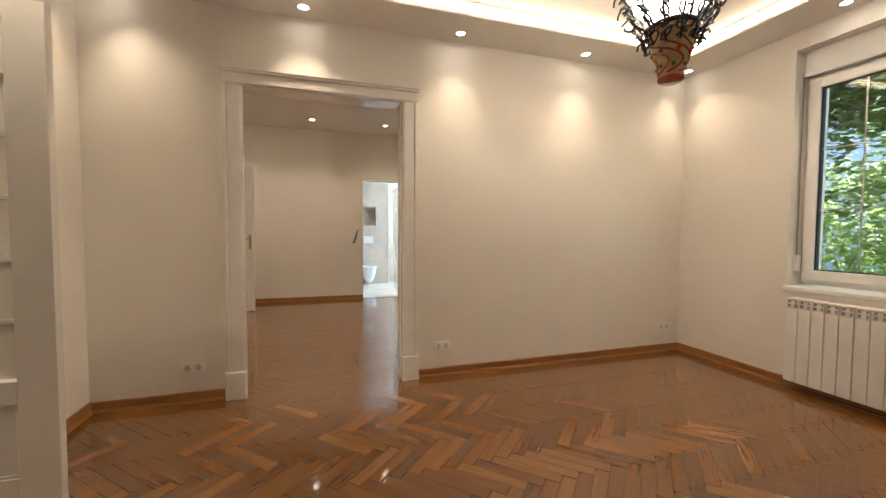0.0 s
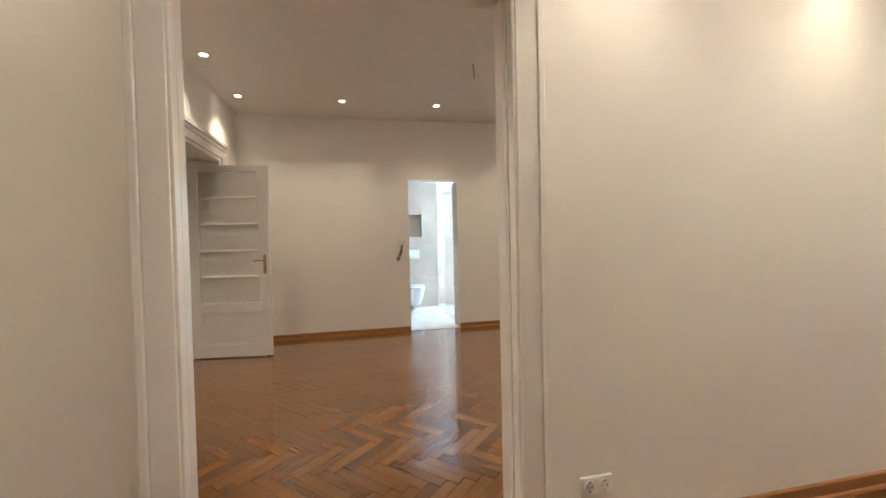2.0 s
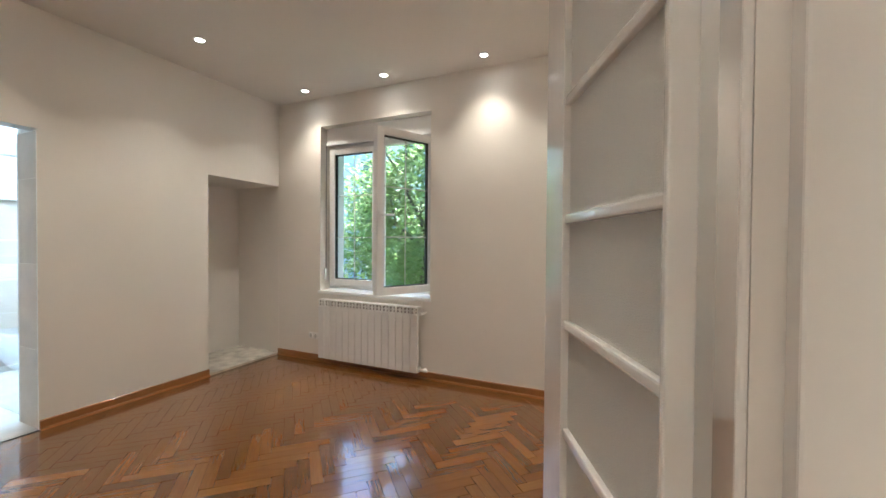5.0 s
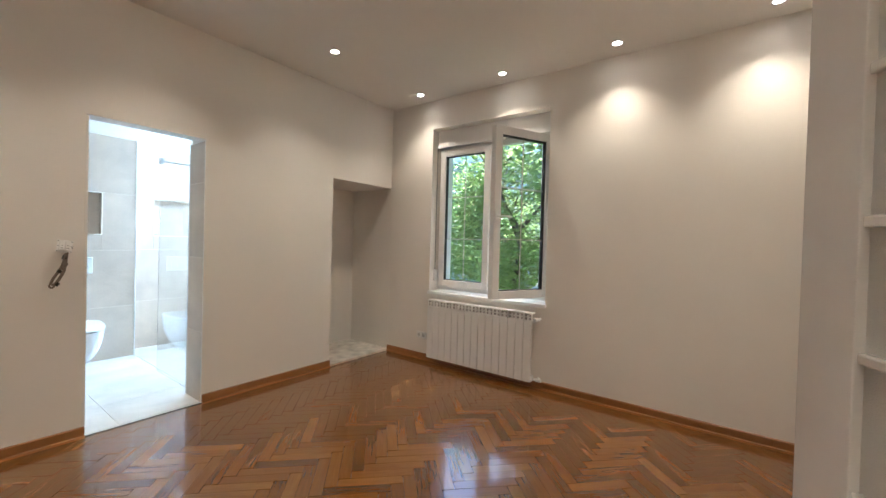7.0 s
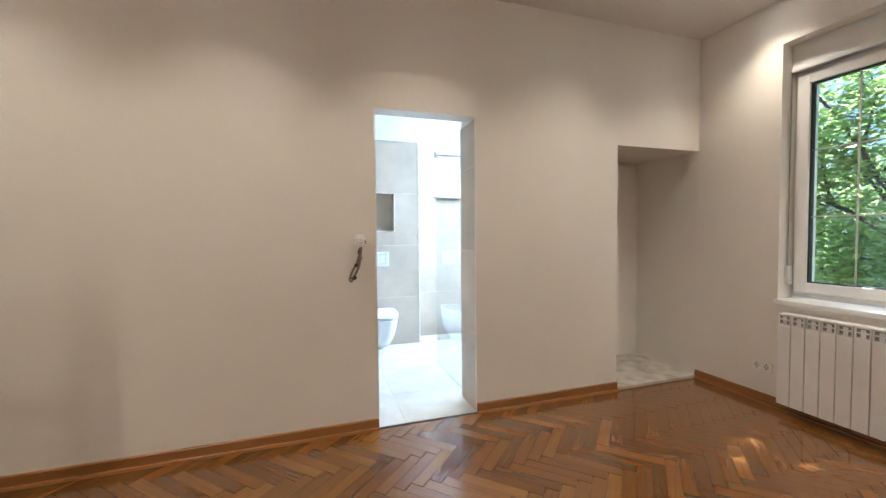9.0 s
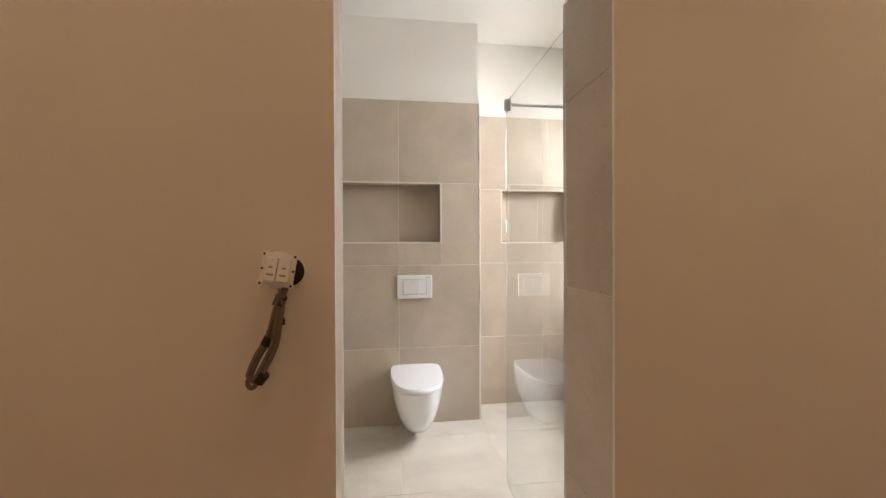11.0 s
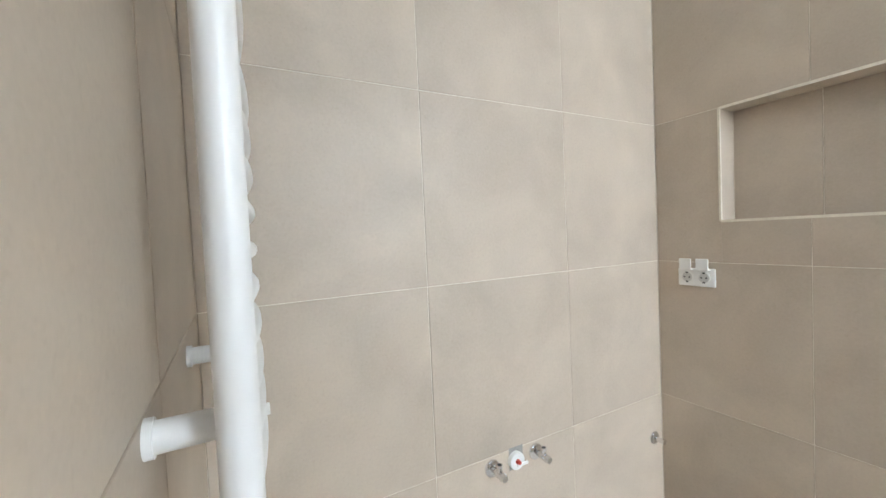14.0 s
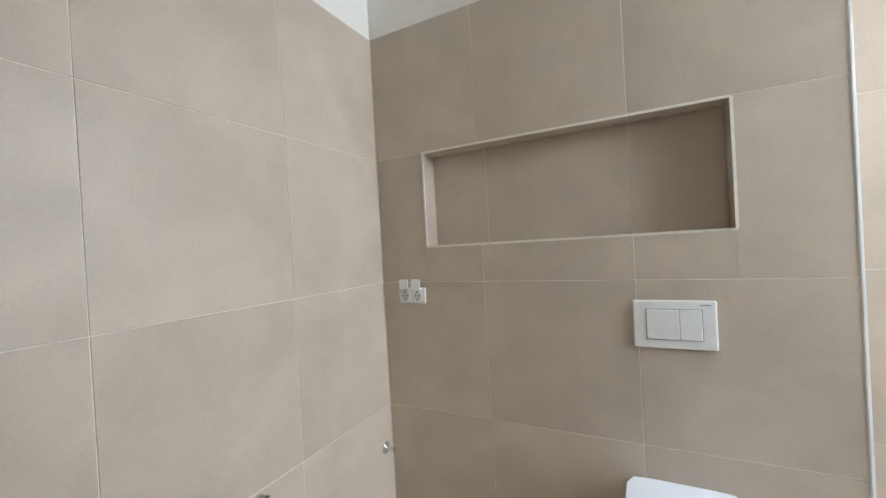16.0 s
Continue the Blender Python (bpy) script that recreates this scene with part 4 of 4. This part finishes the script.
# shower screen with its brace
root = thing("shower_screen", "clear glass shower screen with a chrome brace bar", "shower screen")
g = part("glass_panel", box((1.796, YI2 + 0.002, 0.006), (1.804, 8.72, 2.07), 0.001), SHOWER, root)
g.visible_shadow = False
part("wall_profile", box((1.790, YI2, 0.006), (1.810, YI2 + 0.018, 2.07), 0.002), STEEL, root)
bm = cyl(bmesh.new(), (1.79, 8.69, 2.05), (BWX, 8.69, 2.05), 0.008)
bx(bm, (1.782, 8.672, 2.02), (1.818, 8.708, 2.075), 0.003)
part("brace_bar", bm, STEEL, root, smooth=True)
solid("soap", box((2.085, TY2 + 0.01, 1.331), (2.12, TY2 + 0.05, 1.337), 0.002), MOSS, "small green scrap lying in the shower niche", "scrap")

# unmounted light switch hanging from its box
root = thing("light_switch", "unmounted white double switch hanging from taped cables", "light switch")
M = Matrix.Translation((0.950, 7.556, 1.244)) @ Euler((radians(-8), radians(8), radians(2))).to_matrix().to_4x4()


def switch_part(name, bm, mat, label="", smooth=False):
    bmesh.ops.transform(bm, matrix=M, verts=bm.verts)
    return part(name, bm, mat, root, label, smooth)


bm = box((-0.036, -0.004, -0.036), (0.036, 0.0, 0.036), 0.0012)
for x, z in ((-0.032, 0.032), (0.032, 0.032), (-0.032, -0.032), (0.032, -0.032)):
    cyl(bm, (x, -0.005, z), (x, 0.001, z), 0.0065, seg=12)
bx(bm, (-0.014, -0.004, 0.034), (0.014, -0.001, 0.040), 0.001)
bx(bm, (-0.014, -0.004, -0.040), (0.014, -0.001, -0.034), 0.001)
switch_part("mounting_frame", bm, PLASTIC)
bm = box((-0.025, 0.0, -0.025), (0.025, 0.026, 0.025), 0.002)
for k in range(5):
    bx(bm, (0.025, 0.004, -0.02 + k * 0.009), (0.034, 0.010, -0.016 + k * 0.009))
switch_part("switch_body", bm, PLASTIC)
switch_part("rocker", box((-0.026, -0.012, -0.026), (-0.0008, -0.003, 0.026), 0.002), PLASTIC)
switch_part("rocker", box((0.0008, -0.012, -0.026), (0.026, -0.003, 0.026), 0.002), PLASTIC)
for x in (-0.0135, 0.0135):
    switch_part("indicator", box((x - 0.007, -0.0128, -0.014), (x + 0.007, -0.0118, -0.010)), GREYPL)
    switch_part("symbol", box((x - 0.004, -0.0126, 0.002), (x + 0.004, -0.0119, 0.006), 0.0003), GREYPL)
for x, z in ((-0.032, 0.0), (0.032, 0.0), (-0.032, 0.032), (0.032, 0.032), (-0.032, -0.032), (0.032, -0.032)):
    switch_part("screw_hole", cyl(bmesh.new(), (x, -0.0056, z), (x, -0.0048, z), 0.0028, seg=10), BLACK)
# no recess is cut: a black disc paints the dark of the hole
part("box_shade", cyl(bmesh.new(), (0.962, YB - 0.0012, 1.238), (0.962, YB - 0.0002, 1.238), 0.034, seg=32), BLACK, root, "flat black disc for the shade inside the open wall box")
CB = [(0.962, 7.585, 1.215), (0.955, 7.562, 1.19), (0.948, 7.555, 1.16), (0.940, 7.557, 1.12), (0.930, 7.562, 1.085), (0.912, 7.562, 1.045), (0.901, 7.560, 1.012), (0.899, 7.557, 0.998), (0.906, 7.553, 0.990), (0.914, 7.552, 0.998), (0.928, 7.553, 1.03), (0.942, 7.554, 1.07), (0.948, 7.553, 1.11), (0.952, 7.556, 1.15), (0.954, 7.566, 1.19), (0.956, 7.572, 1.225)]


TAPE = [(0.958 + (x - 0.955) * 1.3) for x in (0.954, 0.948, 0.936, 0.929, 0.928, 0.917)]


def smooth_line(pts, n=5):
    pts = [Vector(p) for p in pts]
    out = []
    for i in range(len(pts) - 1):
        p0, p1, p2, p3 = pts[max(i - 1, 0)], pts[i], pts[i + 1], pts[min(i + 2, len(pts) - 1)]
        for k in range(n):
            t = k / n
            out.append(0.5 * ((2 * p1) + (p2 - p0) * t + (2 * p0 - 5 * p1 + 4 * p2 - p3) * t * t + (3 * p1 - p0 - 3 * p2 + p3) * t ** 3))
    return out + [pts[-1]]


for k, (dx, dy, dz) in enumerate(((0, 0, 0), (0.005, -0.005, 0.006), (-0.003, -0.009, -0.004))):
    s = 1.0 - 0.05 * k
    part("cable", sweep(bmesh.new(), smooth_line([(0.958 + (p[0] - 0.955) * s * 1.3 + dx, p[1] + dy, 1.22 + (p[2] - 1.22) * s + dz * 0.5) for p in CB]), 0.0051, 10), CABLE, root, "grey-brown sheathed cable", True)
for a, b in (((TAPE[0], 7.562, 1.187), (TAPE[1], 7.554, 1.165)), ((TAPE[2], 7.555, 1.098), (TAPE[3], 7.556, 1.082)), ((TAPE[4], 7.549, 1.022), (TAPE[5], 7.549, 1.004))):
    part("tape", cyl(bmesh.new(), a, b, 0.0125, seg=14), BLACK, root, "black insulating tape", True)
bm = box((0.955, 7.548, 1.125), (0.9655, 7.550, 1.14))
part("tape_end", bm, BLACK, root)
root.location.x = -0.017

# ---- outside ----
# unseen slab, added only to keep direct sun out of the bathroom
structure("sun_block_slab", box((3.36, 8.40, 2.78), (4.75, 10.6, 2.95), 0.01), PAINT, "added slab, out of view, that keeps direct sun off the bathroom window")
structure("ground", box((-400, -400, -1.6), (800, 400, -1.5)), GRASS, "shaded garden ground")


def tree(x, y, h, crown, seed, n, label, lean=0.0):
    rng = random.Random(seed)
    root = thing("tree", label, "tree", "garden trees outside the windows")
    bm = bmesh.new()
    tips = []

    def limb(p, d, length, r, depth):
        pts, q = [p], Vector(p)
        for i in range(5):
            d = (d + Vector((rng.uniform(-1, 1), rng.uniform(-1, 1), rng.uniform(-0.4, 0.6))) * 0.16).normalized()
            q = q + d * length / 5
            pts.append(q.copy())
        if min(p.x for p in pts) < 5.1:
            return
        rings = []
        for i, c in enumerate(pts):
            rr = r * (1 - 0.55 * i / 5)
            t = d.orthogonal().normalized()
            b = d.cross(t)
            rings.append([bm.verts.new(c + (t * math.cos(a) + b * math.sin(a)) * rr) for a in [2 * math.pi * k / 7 for k in range(7)]])
        for a, b in zip(rings, rings[1:]):
            for k in range(7):
                bm.faces.new((a[k], a[(k + 1) % 7], b[(k + 1) % 7], b[k]))
        if depth == 0:
            tips.extend(pts[1:])
            return
        if depth < 3:
            tips.extend(pts[3:])
        for k in range(4 if depth == 3 else 3):
            a = rng.uniform(0, 2 * math.pi)
            side = Vector((math.cos(a), math.sin(a), rng.uniform(0.0, 0.8))).normalized()
            limb(pts[rng.choice((3, 4, 5))].copy(), (d * 0.6 + side).normalized(), length * rng.uniform(0.55, 0.75), r * 0.5, depth - 1)

    limb(Vector((x, y, -1.55)), Vector((lean, 0, 1)), h * 0.45, 0.13, 3)
    part("trunk", bm, BARK, root, "dark bark")
    verts, faces = [], []
    clumps = []
    for k in range(70):
        q = Vector((rng.gauss(0, 1), rng.gauss(0, 1), rng.gauss(0, 1)))
        q = q.normalized() * rng.uniform(0.25, 1.0) ** 0.5
        clumps.append(Vector((x + q.x * crown[0], y + q.y * crown[1], crown[3] + q.z * crown[2])))
    for k in range(n):
        if rng.random() < 0.3:
            c = rng.choice(tips) + Vector((rng.gauss(0, 1), rng.gauss(0, 1), rng.gauss(0, 0.8))) * 0.35
        else:
            c = rng.choice(clumps) + Vector((rng.gauss(0, 1), rng.gauss(0, 1), rng.gauss(0, 0.7))) * 0.36
        if c.x < 4.75:
            continue
        a, b = rng.uniform(0, 6.28), rng.uniform(-0.9, 0.9)
        u = Vector((math.cos(a), math.sin(a), b * 0.5)).normalized()
        w = u.cross(Vector((rng.uniform(-0.5, 0.5), rng.uniform(-0.5, 0.5), 1))).normalized()
        s = rng.uniform(0.05, 0.105)
        nn = u.cross(w) * s * 0.25
        i = len(verts)
        verts += [c - u * s, c + w * s * 0.62 + nn, c + u * s * 1.1, c - w * s * 0.62 + nn]
        faces += [(i, i + 1, i + 2), (i, i + 2, i + 3)]
    me = bpy.data.meshes.new("crown")
    me.from_pydata(verts, [], faces)
    me.materials.append(LEAF)
    c = new("crown", me)
    c.parent = root
    tagged(c, "bright green broad leaves")


tree(7.4, 5.6, 8.5, (2.2, 2.3, 4.0, 5.0), 3, 21000, "leafy green tree close to the bedroom window")
tree(7.8, 1.4, 8.5, (2.0, 2.2, 3.7, 4.4), 5, 27000, "leafy green tree close to the sitting room window")
tree(10.8, 9.2, 7.5, (2.0, 2.2, 2.2, 1.8), 8, 13000, "leafy green tree in the garden")
tree(12.5, 4.2, 8.0, (2.2, 2.6, 2.6, 2.4), 13, 18000, "tall leafy tree at the back of the garden")
tree(12.0, -2.5, 9.0, (2.4, 2.6, 3.0, 3.0), 21, 16000, "tall leafy tree at the back of the garden")
tree(16.0, 13.0, 8.0, (2.6, 3.0, 2.2, 1.8), 34, 14000, "tall leafy tree at the back of the garden")
hr = random.Random(9)
verts, faces = [], []
for k in range(26000):
    c = Vector((17 + hr.gauss(0, 0.6), hr.uniform(-22, 34), 0))
    top = 2.2 + 1.3 * noise.noise(Vector((c.y * 0.35, 0.3, 0))) + 0.5 * noise.noise(Vector((c.y * 1.7, 2.3, 0)))
    c.z = -1.55 + (top + 1.55) * hr.random() ** 0.8
    u = Vector((hr.gauss(0, 1), hr.gauss(0, 1), hr.gauss(0, 1))).normalized()
    w = u.orthogonal().normalized()
    s = hr.uniform(0.10, 0.19)
    i = len(verts)
    verts += [c - u * s, c + w * s * 0.6, c + u * s, c - w * s * 0.6]
    faces += [(i, i + 1, i + 2), (i, i + 2, i + 3)]
me = bpy.data.meshes.new("hedge")
me.from_pydata(verts, [], faces)
me.materials.append(LEAF)
tagged(new("hedge", me), "dense green hedge along the garden's end", "hedge", kind="stuff")

root = thing("neighbour_house", "pale blue rendered house behind the trees", "house")
part("wall", box((24, 9, -1.55), (34, 26, 9)), FACADE, root)
bm = bmesh.new()
vs = [bm.verts.new(p) for p in ((23.5, 8.5, 9), (34.5, 8.5, 9), (34.5, 26.5, 9), (23.5, 26.5, 9), (29, 11, 12), (29, 24, 12))]
for f in ((0, 1, 4), (1, 2, 5, 4), (2, 3, 5), (3, 0, 4, 5), (3, 2, 1, 0)):
    bm.faces.new([vs[i] for i in f])
part("roof", bm, ROOFT, root)
for k in range(5):
    for j in range(3):
        y, z = 10.5 + 3.1 * k, 0.0 + 2.9 * j
        w = part("window", box((23.93, y, z), (24.0, y + 1.3, z + 1.5), 0.01), PVC, root)
        p = new("pane", mesh_of("pane", box((23.91, y + 0.1, z + 0.1), (23.94, y + 1.2, z + 1.4)), DARKGL))
        p.parent = w

# ---- tiles of the bathroom ----


def tile_piece(rects, lift, axes):
    """One tile of 8 mm, as the rectangles that cut-outs leave of it. axes: origin, u, v, normal."""
    o, u, v, n = axes
    bm = bmesh.new()
    for u0, u1, v0, v1 in rects:
        c = [o + u * a + v * b for a, b in ((u0, v0), (u1, v0), (u1, v1), (u0, v1))]
        lo = [bm.verts.new(p - n * 0.008) for p in c]
        e = 0.0012
        mid = [bm.verts.new(p - n * e) for p in c]
        cc = [o + u * a + v * b for a, b in ((u0 + e, v0 + e), (u1 - e, v0 + e), (u1 - e, v1 - e), (u0 + e, v1 - e))]
        hi = [bm.verts.new(p + n * lift) for p in cc]
        bm.faces.new(hi)
        for a, b in ((lo, mid), (mid, hi)):
            for i in range(4):
                bm.faces.new((a[i], a[(i + 1) % 4], b[(i + 1) % 4], b[i]))
    return bm


def cut(r, h):
    u0, u1, v0, v1 = r
    a0, a1, b0, b1 = max(u0, h[0]), min(u1, h[1]), max(v0, h[2]), min(v1, h[3])
    if a0 >= a1 or b0 >= b1:
        return [r]
    out = [(u0, a0, v0, v1), (a1, u1, v0, v1), (a0, a1, v0, b0), (a0, a1, b1, v1)]
    return [q for q in out if q[1] - q[0] > 1e-4 and q[3] - q[2] > 1e-4]


tile_rng = random.Random(7)


def tiling(name, label, o, u, v, us, vs, holes=(), mat=None, backing=True):
    o, u, v = Vector(o), Vector(u), Vector(v)
    n = u.cross(v)
    root = tagged(new(name), label, kind="structure")
    if backing:
        rects = [(us[0], us[-1], vs[0], vs[-1])]
        for h in holes:
            rects = [q for r in rects for q in cut(r, h)]
        bm = bmesh.new()
        for u0, u1, v0, v1 in rects:
            a = [bm.verts.new(o + u * x + v * y - n * d) for d in (0.0022, 0.0095) for x, y in ((u0, v0), (u1, v0), (u1, v1), (u0, v1))]
            bm.faces.new(a[:4])
            bm.faces.new(a[4:][::-1])
            for i in range(4):
                bm.faces.new((a[i], a[4 + i], a[4 + (i + 1) % 4], a[(i + 1) % 4]))
        part("grout", bm, GROUT, root)
    g = 0.0011
    for a, b in zip(us, us[1:]):
        for c, d in zip(vs, vs[1:]):
            rects = [(a + g, b - g, c + g, d - g)]
            for h in holes:
                rects = [q for r in rects for q in cut(r, h)]
            if rects:
                part("tile", tile_piece(rects, tile_rng.uniform(-0.0004, 0.0004), (o, u, v, n)), mat or TILE, root)


ZS = [0.0, 0.558, 1.160, 1.760, 2.355]
N1, N2 = (0.375, 1.538, 1.326, 1.755), (2.077, 2.662, 1.326, 1.752)
tiling("wall_tiles_toilet", "large matt beige porcelain tiles with pale joints", (0, TY, 0), (1, 0, 0), (0, 0, 1), [TX, 0.643, 1.233, TE], ZS, [N1])
tiling("wall_tiles_west", "large matt beige porcelain tiles with pale joints", (TX, 0, 0), (0, 1, 0), (0, 0, 1), [YI, 8.357, 8.953, TY], ZS)
tiling("wall_tiles_shower", "large matt beige porcelain tiles with pale joints", (0, TY2, 0), (1, 0, 0), (0, 0, 1), [TE, 2.43, 3.03], ZS, [N2, (BWX, 4, -1, 0.86)])
tiling("wall_tiles_return", "", (TE, 0, 0), (0, 1, 0), (0, 0, 1), [TY, TY2], ZS)
tiling("wall_tiles_door_side", "large matt beige porcelain tiles", (0, YI, 0), (-1, 0, 0), (0, 0, 1), [-BX0, -0.643, -TX], ZS)
tiling("wall_tiles_shower_front", "large matt beige porcelain tiles", (0, YI2, 0), (-1, 0, 0), (0, 0, 1), [-BWX, -2.35, -BX1], ZS)
tiling("wall_tiles_ledge", "beige porcelain tiles below the window ledge", (BWX, 0, 0), (0, -1, 0), (0, 0, 1), [-TY2, -9.2, -8.6], [0.0, 0.558, 0.87])
tiling("wall_tiles_east", "beige porcelain tiles", (BWX, 0, 0), (0, -1, 0), (0, 0, 1), [-8.5, -7.89], ZS)
tiling("ledge_tiles", "tiled window ledge", (0, 0, 0.87), (1, 0, 0), (0, 1, 0), [BWX, XW - 0.03], [8.5, 9.1, TY2])
tiling("jamb_tiles_left", "beige porcelain tile on the doorway jamb", (BX0, 0, 0), (0, 1, 0), (0, 0, 1), [YB + 0.006, YI - 0.002], [0.0, 0.558, 1.160, 1.760, BH - 0.004], mat=JTILE)
tiling("jamb_tiles_right", "beige porcelain tile on the doorway jamb", (BX1, 0, 0), (0, -1, 0), (0, 0, 1), [-YI2 + 0.002, -YB - 0.006], [0.0, 0.558, 1.160, 1.760, BH - 0.004], mat=JTILE)
for nm, y, (u0, u1, v0, v1), js in (("niche_tiles_toilet", TY, N1, [0.643, 1.233]), ("niche_tiles_shower", TY2, N2, [2.43])):
    d = 0.10
    tiling(nm, "beige porcelain tiles lining a wall niche", (0, y + d, 0), (1, 0, 0), (0, 0, 1), [u0, *js, u1], [v0, v1])
    tiling(nm + "_base", "", (0, 0, v0 + 0.002), (1, 0, 0), (0, 1, 0), [u0, *js, u1], [y - 0.0005, y + d])
    tiling(nm + "_head", "", (0, 0, v1 - 0.002), (-1, 0, 0), (0, 1, 0), [-u1, *[-j for j in reversed(js)], -u0], [y - 0.0005, y + d])
    tiling(nm + "_cheek", "", (u0 + 0.002, 0, 0), (0, 1, 0), (0, 0, 1), [y - 0.0005, y + d], [v0, v1])
    tiling(nm + "_cheek_far", "", (u1 - 0.002, 0, 0), (0, -1, 0), (0, 0, 1), [-y - d, -y + 0.0005], [v0, v1])
    bm = bmesh.new()
    e = 0.004
    bx(bm, (u0 - e, y - 0.003, v0 - e), (u1 + e, y + 0.004, v0 + 0.002))
    bx(bm, (u0 - e, y - 0.003, v1 - 0.002), (u1 + e, y + 0.004, v1 + e))
    bx(bm, (u0 - e, y - 0.0032, v0), (u0 + 0.002, y + 0.004, v1))
    bx(bm, (u1 - 0.002, y - 0.0032, v0), (u1 + e, y + 0.004, v1))
    structure("trim_niche", bm, GROUT, "pale edge trim round the niche")
bm = box((TE - 0.006, TY - 0.003, 0), (TE + 0.003, TY + 0.006, 2.357), 0.002)
structure("trim_wall_corner", bm, PVC, "white corner trim")
bm = box((BX0 - 0.010, YI - 0.002, 0), (BX0 + 0.002, YI + 0.0095, BH), 0.002)
bx(bm, (BX1 - 0.002, YI2 - 0.002, 0), (BX1 + 0.010, YI2 + 0.0095, BH), 0.002)
structure("trim_jamb_corner", bm, ALU, "satin aluminium corner profile on the doorway jambs")
bm = box((BX0 - 0.0125, YB - 0.002, 0.0), (BX0 + 0.003, YB + 0.007, BH))
bx(bm, (BX1 - 0.003, YB - 0.002, 0.0), (BX1 + 0.0125, YB + 0.007, BH))
bmesh.ops.subdivide_edges(bm, edges=[e for e in bm.edges if abs(e.verts[0].co.z - e.verts[1].co.z) > 1], cuts=120)
for v in bm.verts:
    if v.co.y > YB + 0.005:
        v.co.y += 0.003 * noise.noise(v.co * 30)
structure("trim_jamb_filler", bm, PAINT, "rough white filler bead along the jamb")
FS = [TX, 0.633, 1.233, 1.833, 2.433, BWX]
tiling("floor_bathroom", "large pale porcelain floor tiles", (0, 0, 0.004), (1, 0, 0), (0, 1, 0), FS, [YB + 0.006, 8.10, 8.70, 9.30, TY2], mat=FTILE)
structure("floor_bathroom_screed", box((TX - 0.05, YB + 0.006, -0.15), (3.4, TY2 + 0.2, -0.006)), CEMENT)

# ---- herringbone parquet ----
PL, PW = 0.360, 0.068
ROT = Matrix.Rotation(radians(-45), 4, "Z")


def plank_verts(l, w):
    e = 0.0006
    x, y = l / 2 - 0.0030, w / 2 - 0.0005
    lo = [(-x, -y, -0.012), (x, -y, -0.012), (x, y, -0.012), (-x, y, -0.012)]
    mid = [(a, b, -e) for a, b, _ in lo]
    hi = [(math.copysign(x - e, a), math.copysign(y - e, b), 0) for a, b, _ in lo]
    faces = [(8, 9, 10, 11)] + [(k + i, k + (i + 1) % 4, k + 4 + (i + 1) % 4, k + 4 + i) for k in (0, 4) for i in range(4)]
    return lo + mid + hi, faces


PV, PF = plank_verts(PL, PW)
plank_mesh = bpy.data.meshes.new("plank")
plank_mesh.from_pydata(PV, [], PF)
uvl = plank_mesh.uv_layers.new(name="UVMap")
for lo in plank_mesh.loops:
    v = PV[lo.vertex_index]
    uvl.data[lo.index].uv = (v[0], v[1])
plank_mesh.materials.append(PARQUET)

near, rest = [], []
prng = random.Random(11)
for i in range(-42, 32):
    for j in range(-6, 24):
        for kind in (0, 1):
            ox, oy = i * PW + j * PL, i * PW - j * PL
            c = Vector((ox + PL / 2, oy + PW / 2, 0)) if kind == 0 else Vector((ox + PL + PW / 2, oy + PW - PL / 2, 0))
            c = ROT @ c + Vector((1.546, 6.926, 0))
            if not (-1.8 < c.x < XR + 0.14 and -2.8 < c.y < YB + 0.14):
                continue
            m = Matrix.Translation(c + Vector((0, 0, prng.uniform(-0.0004, 0.0004)))) @ ROT @ Matrix.Rotation(radians(90 * kind + (180 if prng.random() < 0.5 else 0)), 4, "Z") @ Matrix.Rotation(prng.uniform(-0.002, 0.002), 4, "X")
            (near if 0.0 < c.x < 1.75 and 4.95 < c.y < 7.5 and len(near) < 300 else rest).append(m)
floor = bpy.data.objects["floor"]
for m in near:
    ob = new("plank", plank_mesh)
    ob.parent = floor
    ob.matrix_basis = m
verts, faces, uvs = [], [], []
for m in rest:
    k = len(verts)
    verts += [m @ Vector(v) for v in PV]
    for f in PF:
        faces.append([k + q for q in f])
        uvs += [(PV[q][0], PV[q][1]) for q in f]
me = bpy.data.meshes.new("planks")
me.from_pydata(verts, [], faces)
lay = me.uv_layers.new(name="UVMap")
lay.data.foreach_set("uv", [c for p in uvs for c in p])
me.materials.append(PARQUET)
ob = new("planks", me)
ob.parent = floor
tagged(ob, "varnished oak herringbone blocks", kind="stuff")
